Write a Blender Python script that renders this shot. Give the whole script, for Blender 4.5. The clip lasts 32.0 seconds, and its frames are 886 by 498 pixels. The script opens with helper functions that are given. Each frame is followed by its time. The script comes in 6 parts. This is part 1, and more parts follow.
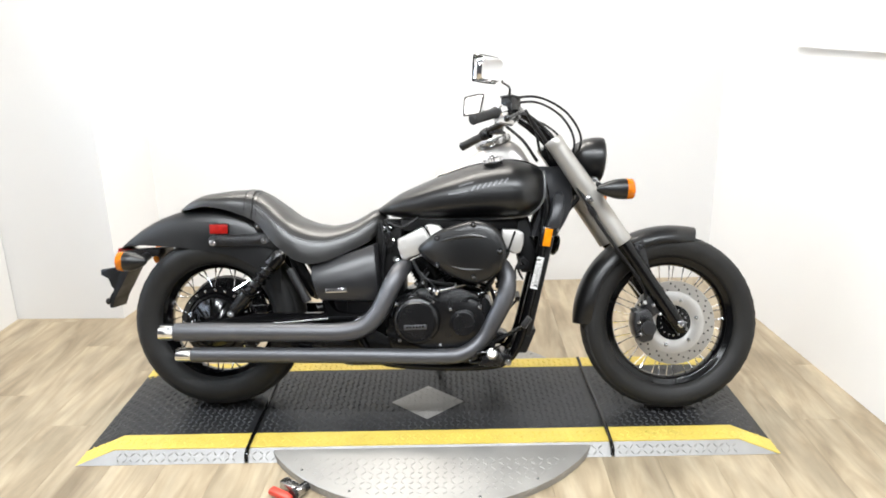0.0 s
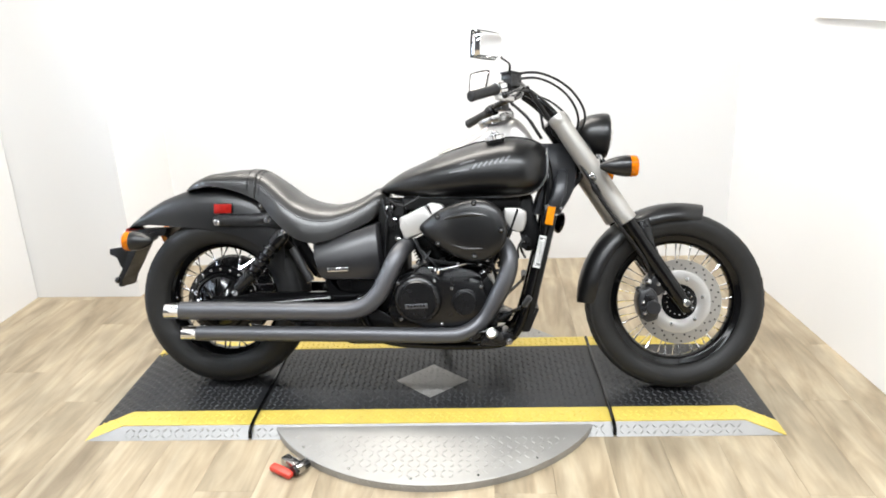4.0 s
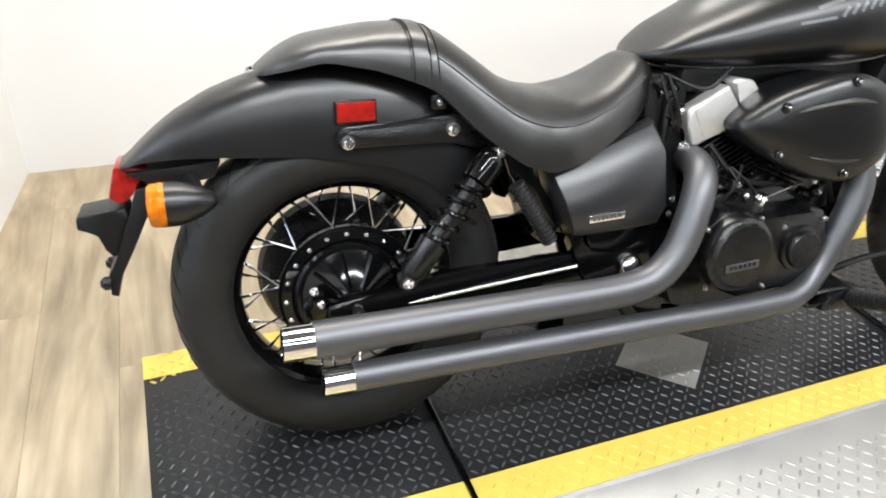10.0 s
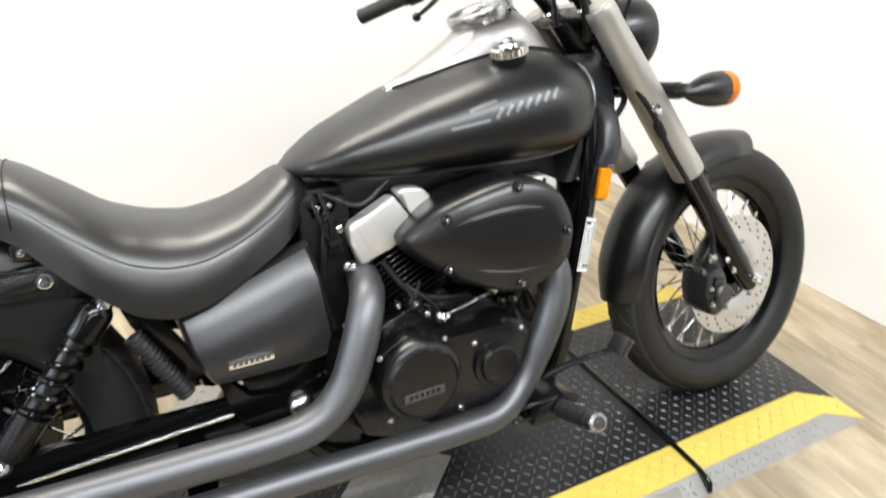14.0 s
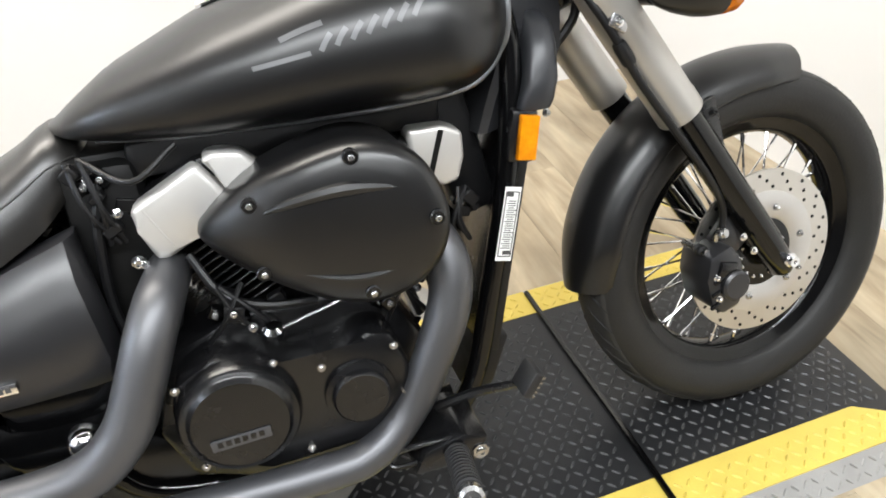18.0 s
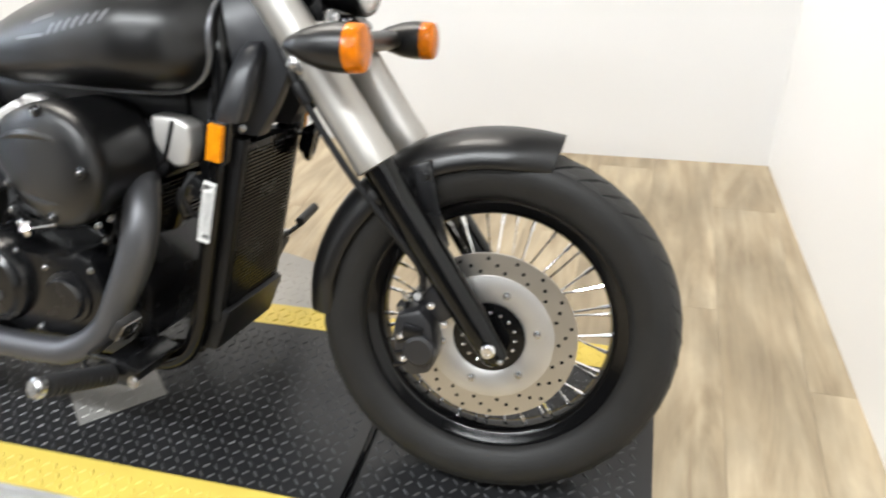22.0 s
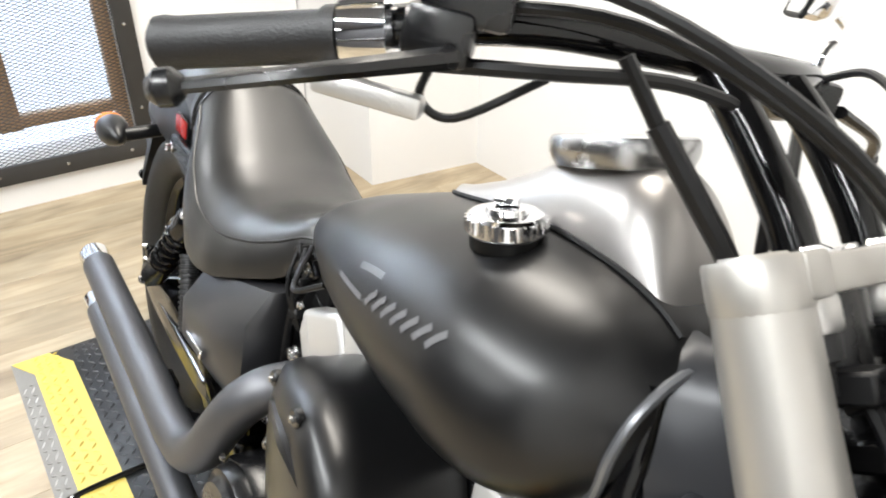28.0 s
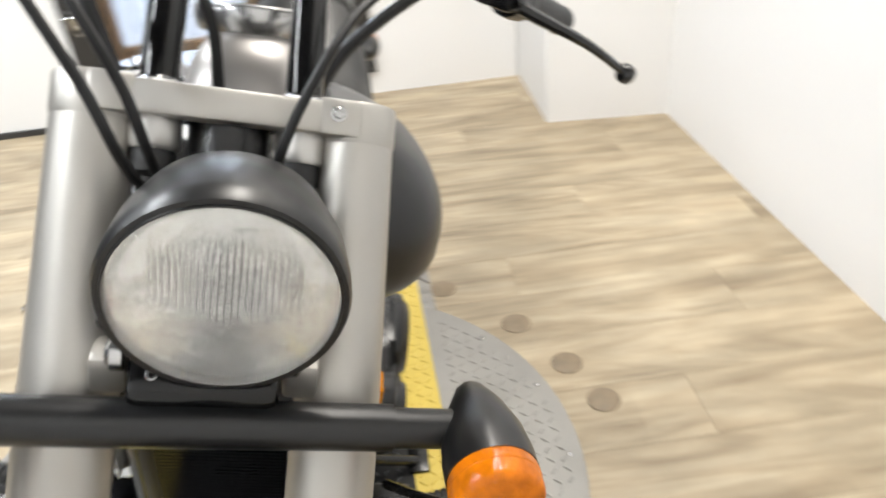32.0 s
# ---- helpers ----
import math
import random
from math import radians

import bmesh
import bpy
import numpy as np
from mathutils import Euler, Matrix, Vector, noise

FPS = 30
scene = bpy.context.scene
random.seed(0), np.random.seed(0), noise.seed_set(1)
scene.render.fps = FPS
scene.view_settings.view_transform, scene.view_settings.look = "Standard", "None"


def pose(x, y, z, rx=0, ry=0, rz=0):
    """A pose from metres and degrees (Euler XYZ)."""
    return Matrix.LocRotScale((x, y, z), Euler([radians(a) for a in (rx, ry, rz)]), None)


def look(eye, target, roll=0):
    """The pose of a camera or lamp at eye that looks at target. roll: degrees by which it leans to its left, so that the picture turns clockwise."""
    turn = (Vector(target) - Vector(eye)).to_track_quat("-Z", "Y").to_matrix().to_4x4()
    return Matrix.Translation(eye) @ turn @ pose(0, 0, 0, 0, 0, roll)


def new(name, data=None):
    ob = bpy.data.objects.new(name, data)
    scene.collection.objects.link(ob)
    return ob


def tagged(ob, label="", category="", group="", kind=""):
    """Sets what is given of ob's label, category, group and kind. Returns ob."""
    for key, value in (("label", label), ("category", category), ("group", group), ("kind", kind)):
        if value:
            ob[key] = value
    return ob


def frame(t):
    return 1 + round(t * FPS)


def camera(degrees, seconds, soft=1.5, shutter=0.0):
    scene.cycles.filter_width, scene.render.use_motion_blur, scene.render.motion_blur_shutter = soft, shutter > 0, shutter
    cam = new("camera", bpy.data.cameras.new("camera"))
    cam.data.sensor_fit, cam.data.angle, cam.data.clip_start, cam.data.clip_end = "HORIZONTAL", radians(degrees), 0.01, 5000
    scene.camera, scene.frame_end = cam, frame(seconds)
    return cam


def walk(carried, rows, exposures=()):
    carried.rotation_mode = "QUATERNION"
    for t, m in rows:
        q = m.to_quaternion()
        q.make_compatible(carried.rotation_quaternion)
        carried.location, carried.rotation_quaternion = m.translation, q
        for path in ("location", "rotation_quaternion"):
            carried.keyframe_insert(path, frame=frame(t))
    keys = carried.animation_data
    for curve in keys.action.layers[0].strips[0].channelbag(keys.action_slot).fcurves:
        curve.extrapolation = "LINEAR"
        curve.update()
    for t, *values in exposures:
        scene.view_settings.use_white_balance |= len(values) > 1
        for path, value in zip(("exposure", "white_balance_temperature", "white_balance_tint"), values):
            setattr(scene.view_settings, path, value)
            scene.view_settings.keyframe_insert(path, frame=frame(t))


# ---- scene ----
cam = camera(62.0, 32.0, soft=1.8, shutter=0.5)
PATH = [
    (0, (0.857, -2.506, 1.403), (0.818, -0.597, 0.808), -1.1),
    (0.5, (0.879, -2.496, 1.400), (0.839, -0.590, 0.797), -1.4),
    (1, (0.881, -2.490, 1.405), (0.851, -0.582, 0.805), -1.6),
    (1.5, (0.905, -2.486, 1.402), (0.881, -0.576, 0.809), -1.9),
    (2, (0.908, -2.473, 1.412), (0.892, -0.568, 0.800), -2.3),
    (2.5, (0.928, -2.471, 1.405), (0.910, -0.575, 0.768), -1.8),
    (3, (0.952, -2.492, 1.399), (0.852, -0.599, 0.763), -4.1),
    (3.5, (1.016, -2.520, 1.401), (0.834, -0.635, 0.757), -2.4),
    (5.5, (0.499, -2.127, 1.392), (0.696, -0.264, 0.692), 0.0),
    (6, (0.387, -1.958, 1.378), (0.484, -0.115, 0.608), 0.4),
    (6.5, (0.202, -1.772, 1.360), (0.492, 0.054, 0.597), -0.3),
    (7, (0.041, -1.612, 1.329), (0.378, 0.181, 0.509), 1.3),
    (7.5, (-0.026, -1.377, 1.346), (0.292, 0.431, 0.551), -0.4),
    (8, (-0.048, -1.255, 1.357), (0.340, 0.537, 0.557), 1.3),
    (8.5, (-0.167, -1.158, 1.320), (0.375, 0.551, 0.432), 0.9),
    (9, (-0.250, -1.111, 1.281), (0.386, 0.548, 0.362), 2.1),
    (9.5, (-0.278, -1.108, 1.230), (0.330, 0.485, 0.185), 3.9),
    (10, (-0.289, -1.103, 1.199), (0.341, 0.443, 0.098), 4.0),
    (10.5, (-0.243, -1.114, 1.216), (0.506, 0.387, 0.128), 4.0),
    (11, (-0.195, -1.138, 1.235), (0.656, 0.327, 0.173), 4.3),
    (11.5, (-0.157, -1.151, 1.240), (0.793, 0.267, 0.196), 4.7),
    (12, (-0.136, -1.157, 1.240), (0.881, 0.221, 0.207), 4.8),
    (12.5, (-0.116, -1.156, 1.245), (0.922, 0.212, 0.219), 4.2),
    (13, (-0.095, -1.123, 1.251), (0.963, 0.236, 0.235), 5.0),
    (13.5, (0.027, -1.108, 1.244), (1.050, 0.296, 0.252), 3.1),
    (14, (0.241, -1.096, 1.277), (1.083, 0.427, 0.291), 2.7),
    (14.5, (0.389, -1.103, 1.297), (1.112, 0.523, 0.383), 1.7),
    (16.5, (0.720, -0.901, 1.209), (1.230, 0.716, 0.149), -1.9),
    (17, (0.733, -0.896, 1.175), (1.218, 0.633, -0.020), -2.0),
    (17.5, (0.766, -0.886, 1.174), (1.234, 0.630, -0.045), -2.6),
    (18, (0.788, -0.876, 1.170), (1.260, 0.646, -0.040), -3.0),
    (18.5, (0.802, -0.873, 1.166), (1.293, 0.654, -0.029), -3.3),
    (19, (0.839, -0.901, 1.182), (1.348, 0.619, -0.015), -5.1),
    (19.5, (0.981, -1.030, 1.208), (1.358, 0.588, 0.095), -5.9),
    (20, (1.175, -1.219, 1.201), (1.452, 0.435, 0.110), -5.1),
    (20.5, (1.336, -1.238, 1.161), (1.628, 0.434, 0.103), -6.3),
    (21, (1.532, -1.070, 1.188), (1.620, 0.606, 0.100), -4.9),
    (21.5, (1.671, -1.005, 1.180), (1.508, 0.679, 0.113), -6.6),
    (22, (1.837, -1.014, 1.167), (1.340, 0.588, 0.078), -3.3),
    (22.5, (1.842, -0.967, 1.171), (1.139, 0.547, 0.068), -5.5),
    (23, (1.807, -0.725, 1.190), (0.926, 0.703, 0.102), -1.8),
    (23.5, (1.764, -0.624, 1.205), (0.772, 0.755, 0.150), -1.1),
    (24, (1.732, -0.492, 1.220), (0.547, 0.770, 0.220), 0.5),
    (24.5, (1.709, -0.367, 1.249), (0.264, 0.594, 0.255), 0.4),
    (25, (1.618, -0.329, 1.257), (0.116, 0.540, 0.263), 0.4),
    (25.5, (1.468, -0.318, 1.261), (-0.052, 0.549, 0.292), -0.2),
    (27.5, (1.365, -0.333, 1.237), (-0.070, 0.600, 0.203), 0.7),
    (28, (1.399, -0.319, 1.235), (-0.007, 0.661, 0.203), 0.3),
    (28.5, (1.428, -0.292, 1.230), (0.071, 0.758, 0.202), -0.2),
    (29, (1.441, -0.241, 1.213), (0.240, 0.982, 0.182), -0.4),
    (29.5, (1.546, -0.217, 1.228), (0.355, 0.973, 0.147), -3.5),
    (30, (1.772, -0.223, 1.199), (0.457, 0.785, 0.080), -1.0),
    (30.5, (1.865, -0.174, 1.206), (0.516, 0.799, 0.095), -2.5),
    (31, (1.848, -0.018, 1.148), (0.358, 0.744, 0.052), -3.4),
    (31.5, (1.783, 0.134, 1.163), (0.251, 0.766, 0.043), -5.5),
    (32, (1.765, 0.265, 1.173), (0.092, 0.386, 0.083), -5.6),
]
walk(cam, [(t, look(eye, target, roll)) for t, eye, target, roll in PATH], [(0, -0.15, 6000, 8), (8, -0.12, 6000, 8), (12, -0.1, 6100, 8), (22, -0.15, 6100, 8), (27.5, 0, 6150, 8), (30, -0.28, 6100, 8), (32, -0.22, 6050, 8)])

# ---- light ----
world = bpy.data.worlds.new("world")
scene.world = world
world.use_nodes = True
world.node_tree.nodes["Background"].inputs[0].default_value = (0.75, 0.82, 1.0, 1)
world.node_tree.nodes["Background"].inputs[1].default_value = 0.6


def area_lamp(name, eye, target, sx, sy, power, colour):
    data = bpy.data.lights.new(name, "AREA")
    data.shape, data.size, data.size_y, data.energy, data.color = "RECTANGLE", sx, sy, power, colour
    ob = new(name, data)
    ob.matrix_world = look(eye, target)
    return ob


WARM = (1.0, 0.98, 0.95)
area_lamp("ceiling_lamp_front", (0.7, -1.5, 2.84), (0.7, -1.42, 0), 3.2, 0.12, 165, WARM)
area_lamp("ceiling_lamp_back", (0.25, 0.80, 2.84), (0.25, 0.80, 0), 1.9, 0.36, 88, (1.0, 0.90, 0.78))
area_lamp("window_sky", (-1.50, -0.29, 1.75), (0.0, -0.29, 1.55), 0.90, 1.05, 45, (0.86, 0.93, 1.0))
area_lamp("ceiling_lamp_rear", (0.5, -3.4, 2.84), (0.5, -3.2, 0), 3.2, 0.24, 80, WARM)


# ---- materials ----
def mat(name, base, rough=0.5, metal=0.0, var=0.15, scale=8.0, bump=0.0, bscale=200.0, coat=0.0, ramp=None, stretch=(1, 1, 1), spec=0.5, rvar=0.08):
    m = bpy.data.materials.new(name)
    m.use_nodes = True
    nt = m.node_tree
    n, l = nt.nodes, nt.links
    b = n["Principled BSDF"]
    tc = n.new("ShaderNodeTexCoord")
    mp = n.new("ShaderNodeMapping")
    mp.inputs["Scale"].default_value = stretch
    l.new(tc.outputs["Object"], mp.inputs[0])
    big = n.new("ShaderNodeTexNoise")
    big.inputs["Scale"].default_value, big.inputs["Detail"].default_value = scale, 6
    l.new(mp.outputs[0], big.inputs["Vector"])
    cr = n.new("ShaderNodeMix")
    cr.data_type = "RGBA"
    lo = tuple(max(0.0, c * (1 - var)) for c in base)
    hi = tuple(min(1.0, c * (1 + var)) for c in base)
    cr.inputs["A"].default_value, cr.inputs["B"].default_value = (*lo, 1), (*hi, 1)
    l.new(big.outputs["Fac"], cr.inputs["Factor"])
    l.new(cr.outputs["Result"], b.inputs["Base Color"])
    b.inputs["Metallic"].default_value = metal
    b.inputs["Specular IOR Level"].default_value = spec
    fine = n.new("ShaderNodeTexNoise")
    fine.inputs["Scale"].default_value, fine.inputs["Detail"].default_value = bscale, 3
    l.new(mp.outputs[0], fine.inputs["Vector"])
    rr = n.new("ShaderNodeMapRange")
    rr.inputs["To Min"].default_value, rr.inputs["To Max"].default_value = max(0.02, rough - rvar), min(1, rough + rvar)
    l.new(big.outputs["Fac"], rr.inputs["Value"])
    l.new(rr.outputs[0], b.inputs["Roughness"])
    if bump:
        bp = n.new("ShaderNodeBump")
        bp.inputs["Strength"].default_value, bp.inputs["Distance"].default_value = bump, 0.002
        l.new(fine.outputs["Fac"], bp.inputs["Height"])
        l.new(bp.outputs[0], b.inputs["Normal"])
    if coat:
        b.inputs["Coat Weight"].default_value, b.inputs["Coat Roughness"].default_value = coat, 0.08
    return m


M_PAINT = mat("matte_black_paint", (0.005, 0.005, 0.0053), 0.325, 0.0, 0.12, 5, 0.02, 900, spec=0.50, rvar=0.05)
M_COVER = mat("satin_charcoal_cover", (0.017, 0.017, 0.0185), 0.34, 0.1, 0.12, 5, 0.03, 800, spec=0.6)
M_PIPE = mat("satin_grey_heat_paint", (0.115, 0.116, 0.123), 0.46, 0.8, 0.12, 6, 0.03, 700)
M_GLOSS = mat("gloss_black_enamel", (0.002, 0.002, 0.0022), 0.12, 0.0, 0.2, 12, 0.03, 160, spec=0.35)
M_SATIN = mat("satin_black_metal", (0.0045, 0.0045, 0.005), 0.26, 0.0, 0.25, 14, 0.08, 300, spec=0.48)
M_CRINKLE = mat("wrinkle_black_coating", (0.004, 0.004, 0.0044), 0.22, 0.0, 0.3, 30, 0.5, 300, spec=0.5)
M_PLASTIC = mat("black_plastic", (0.005, 0.005, 0.0055), 0.42, 0.0, 0.2, 10, 0.12, 600, spec=0.3)
M_GREYPL = mat("dark_grey_plastic", (0.026, 0.027, 0.030), 0.34, 0.2, 0.12, 7, 0.04, 700)
M_CHROME = mat("chrome", (0.86, 0.86, 0.87), 0.07, 1.0, 0.04, 20, 0.0, rvar=0.03)
M_STEEL = mat("zinc_steel", (0.45, 0.45, 0.45), 0.25, 1.0, 0.2, 40, 0.05, 500)
M_SILVER = mat("satin_silver_paint", (0.41, 0.395, 0.365), 0.40, 0.7, 0.08, 6, 0.03, 900)
M_HEAD = mat("satin_head_cover_paint", (0.55, 0.535, 0.51), 0.36, 0.5, 0.06, 6, 0.03, 900)
M_ALU = mat("cast_aluminium", (0.56, 0.55, 0.53), 0.4, 0.85, 0.12, 18, 0.15, 500)
M_LEATHER = mat("black_vinyl", (0.009, 0.0086, 0.0080), 0.33, 0.0, 0.15, 9, 0.12, 420, spec=0.72)
M_RUBBER = mat("tyre_rubber", (0.013, 0.0127, 0.0123), 0.52, 0.0, 0.4, 16, 0.3, 260, spec=0.32)
M_TREADBAND = mat("grey_tread_rubber", (0.026, 0.0252, 0.0238), 0.58, 0.0, 0.45, 11, 0.3, 260, spec=0.3)
M_GRIP = mat("grip_rubber", (0.008, 0.008, 0.0085), 0.5, 0.0, 0.2, 20, 0.3, 500)
M_BLACKTRIM = mat("dark_bore", (0.004, 0.004, 0.004), 0.5, 0.0, 0.2, 10, spec=0.2)
M_ROTOR = mat("brushed_rotor_steel", (0.60, 0.58, 0.54), 0.32, 1.0, 0.08, 30, 0.1, 800)
M_LABEL = mat("white_label", (0.78, 0.78, 0.76), 0.45, 0.0, 0.04, 20)
M_INK = mat("label_ink", (0.05, 0.05, 0.05), 0.5, 0.0, 0.1, 20)
M_LOGO = mat("silver_decal", (0.105, 0.105, 0.11), 0.4, 0.2, 0.06, 30)
M_WALL = mat("white_wall_paint", (0.74, 0.735, 0.725), 0.55, 0.0, 0.025, 1.6, 0.10, 120)
# dark tones for the unseen walls and ceiling, to keep reflections deep
M_DARKWALL = mat("unseen_dark_wall", (0.075, 0.075, 0.08), 0.6, 0.0, 0.08, 2, 0.1, 100)
M_CEIL = mat("unseen_dark_ceiling", (0.10, 0.10, 0.105), 0.7, 0.0, 0.02, 2, 0.05, 100)
M_MESHP = mat("black_painted_steel", (0.03, 0.029, 0.028), 0.5, 0.1, 0.3, 12, 0.1, 200)
M_STUD = mat("pine_timber", (0.32, 0.19, 0.09), 0.6, 0.0, 0.3, 4, 0.2, 60, stretch=(8, 8, 0.8))
M_CAP = mat("worn_wood_filler", (0.21, 0.16, 0.10), 0.5, 0.0, 0.3, 40, 0.4, 120)
M_RED = mat("red_painted_metal", (0.55, 0.05, 0.03), 0.4, 0.0, 0.15, 30, 0.05, 300)
M_YELLOW = mat("yellow_safety_paint", (0.60, 0.46, 0.085), 0.45, 0.0, 0.16, 14, 0.2, 260)
# worn bars; the paler base also paints in the highlights they catch
M_LUG = mat("worn_glint_tread_bar", (0.045, 0.0455, 0.048), 0.34, 0.15, 0.5, 9, 0.15, 240, spec=0.5)
M_DECK = mat("black_tread_coating", (0.014, 0.0143, 0.0152), 0.34, 0.0, 0.35, 7, 0.15, 240, spec=0.36)
M_TREAD = mat("bright_tread_plate", (0.335, 0.325, 0.305), 0.52, 0.6, 0.2, 9, 0.15, 240)
M_DIAL = mat("dial_face", (0.28, 0.28, 0.285), 0.4, 0.0, 0.06, 30)
M_DOOR = mat("white_door_paint", (0.74, 0.75, 0.77), 0.45, 0.0, 0.04, 3, 0.05, 200)


def lens_mat(name, colour, rough=0.12, trans=0.6, bump=0.15, bscale=160.0, var=0.1, scale=40.0, spec=0.5):
    m = mat(name, colour, rough, 0.0, var, scale, bump, bscale)
    b = m.node_tree.nodes["Principled BSDF"]
    b.inputs["Transmission Weight"].default_value = trans
    b.inputs["IOR"].default_value = 1.45
    b.inputs["Specular IOR Level"].default_value = spec
    return m


M_AMBER = lens_mat("amber_lens", (0.62, 0.155, 0.001), 0.08, 0.15, 0.7, 110, 0.75, 60, 0.3)
M_REFL = lens_mat("amber_reflector", (0.70, 0.235, 0.002), 0.08, 0.1, 0.5, 220, 0.5, 70, 0.2)
M_REDL = lens_mat("red_lens", (0.28, 0.010, 0.007), 0.08, 0.1, 0.4, 200, 0.55, 60, 0.25)
M_CLEAR = lens_mat("clear_glass", (0.98, 0.98, 0.97), 0.03, 1.0)
M_HLENS = lens_mat("fluted_glass", (0.99, 0.99, 0.985), 0.02, 1.0, 0.05, 110)
M_HLENS.node_tree.nodes["Principled BSDF"].inputs["Alpha"].default_value = 0.3
for nd in M_HLENS.node_tree.nodes:
    if nd.type == "MAPPING":
        nd.inputs["Scale"].default_value = (1, 1, 0.04)
M_PANE = lens_mat("frosted_pane", (0.95, 0.97, 1.0), 0.3, 0.9)
M_BOWL = mat("mottled_reflector", (0.95, 0.945, 0.93), 0.08, 0.85, 0.05, 22, 0.7, 40)
M_CONSOLE = mat("brushed_console_metal", (0.39, 0.375, 0.36), 0.38, 0.85, 0.08, 6, 0.03, 900)
M_SEAM = mat("grey_rolled_edge", (0.17, 0.175, 0.185), 0.32, 0.6, 0.1, 20, 0.03, 500)
M_SKIRT = mat("dull_tread_plate", (0.30, 0.295, 0.285), 0.5, 0.5, 0.25, 12, 0.3, 200)
M_MIRROR = mat("mirror_glass", (0.9, 0.9, 0.9), 0.02, 1.0, 0.0, 5, rvar=0.0)


def wood_mat():
    m = bpy.data.materials.new("limed_oak_plank")
    m.use_nodes = True
    nt = m.node_tree
    n, l = nt.nodes, nt.links
    b = n["Principled BSDF"]
    tc, oi = n.new("ShaderNodeTexCoord"), n.new("ShaderNodeObjectInfo")
    sh = n.new("ShaderNodeVectorMath")
    sh.operation = "MULTIPLY_ADD"
    l.new(oi.outputs["Random"], sh.inputs[0])
    sh.inputs[1].default_value = (37.0, 53.0, 11.0)
    l.new(tc.outputs["Object"], sh.inputs[2])
    m1, m2 = n.new("ShaderNodeMapping"), n.new("ShaderNodeMapping")
    m1.inputs["Scale"].default_value, m2.inputs["Scale"].default_value = (9, 1.3, 1), (55, 4.0, 1)
    l.new(sh.outputs[0], m1.inputs[0])
    l.new(sh.outputs[0], m2.inputs[0])
    a, c = n.new("ShaderNodeTexNoise"), n.new("ShaderNodeTexNoise")
    a.inputs["Scale"].default_value, a.inputs["Detail"].default_value, a.inputs["Distortion"].default_value = 1.0, 8, 2.2
    c.inputs["Scale"].default_value, c.inputs["Detail"].default_value = 1.0, 5
    l.new(m1.outputs[0], a.inputs["Vector"])
    l.new(m2.outputs[0], c.inputs["Vector"])
    r = n.new("ShaderNodeValToRGB")
    e = r.color_ramp.elements
    e[0].position, e[0].color = 0.25, (0.235, 0.180, 0.112, 1)
    e[1].position, e[1].color = 0.75, (0.465, 0.390, 0.272, 1)
    k = e.new(0.5)
    k.color = (0.375, 0.304, 0.202, 1)
    l.new(a.outputs["Fac"], r.inputs[0])
    mx = n.new("ShaderNodeMix")
    mx.data_type, mx.blend_type = "RGBA", "MULTIPLY"
    mx.inputs["Factor"].default_value = 0.5
    r2 = n.new("ShaderNodeMapRange")
    r2.inputs["From Min"].default_value, r2.inputs["From Max"].default_value = 0.3, 0.7
    r2.inputs["To Min"].default_value, r2.inputs["To Max"].default_value = 0.80, 1.13
    l.new(c.outputs["Fac"], r2.inputs["Value"])
    l.new(r.outputs[0], mx.inputs["A"])
    l.new(r2.outputs[0], mx.inputs["B"])
    hs = n.new("ShaderNodeHueSaturation")
    r3 = n.new("ShaderNodeMapRange")
    r3.inputs["To Min"].default_value, r3.inputs["To Max"].default_value = 0.95, 1.05
    l.new(oi.outputs["Random"], r3.inputs["Value"])
    l.new(r3.outputs[0], hs.inputs["Value"])
    st = n.new("ShaderNodeTexNoise")
    st.inputs["Scale"].default_value, st.inputs["Detail"].default_value = 4.5, 6
    m3 = n.new("ShaderNodeMapping")
    m3.inputs["Scale"].default_value = (2.2, 0.8, 1)
    l.new(sh.outputs[0], m3.inputs[0])
    l.new(m3.outputs[0], st.inputs["Vector"])
    r4 = n.new("ShaderNodeMapRange")
    r4.inputs["From Min"].default_value, r4.inputs["From Max"].default_value = 0.35, 0.62
    r4.inputs["To Min"].default_value, r4.inputs["To Max"].default_value = 0.72, 1.05
    l.new(st.outputs["Fac"], r4.inputs["Value"])
    mx2 = n.new("ShaderNodeMix")
    mx2.data_type, mx2.blend_type = "RGBA", "MULTIPLY"
    mx2.inputs["Factor"].default_value = 0.9
    l.new(mx.outputs["Result"], mx2.inputs["A"])
    l.new(r4.outputs[0], mx2.inputs["B"])
    l.new(mx2.outputs["Result"], hs.inputs["Color"])
    l.new(hs.outputs[0], b.inputs["Base Color"])
    b.inputs["Roughness"].default_value = 0.42
    bp = n.new("ShaderNodeBump")
    bp.inputs["Strength"].default_value, bp.inputs["Distance"].default_value = 0.25, 0.001
    l.new(c.outputs["Fac"], bp.inputs["Height"])
    l.new(bp.outputs[0], b.inputs["Normal"])
    return m


M_WOOD = wood_mat()


# ---- mesh helpers ----
def link(name, bm, material, parent=None, label="", sharp=38):
    bmesh.ops.recalc_face_normals(bm, faces=bm.faces)
    lim = radians(sharp)
    for fc in bm.faces:
        fc.smooth = True
    for ed in bm.edges:
        ed.smooth = len(ed.link_faces) != 2 or ed.calc_face_angle(0) < lim
    me = bpy.data.meshes.new(name)
    bm.to_mesh(me)
    bm.free()
    me.materials.append(material)
    ob = new(name, me)
    ob.parent = parent
    if label:
        ob["label"] = label
    return ob


def part(name, bm, material, parent, label="", sharp=38):
    return link(name, bm, material, parent, label, sharp)


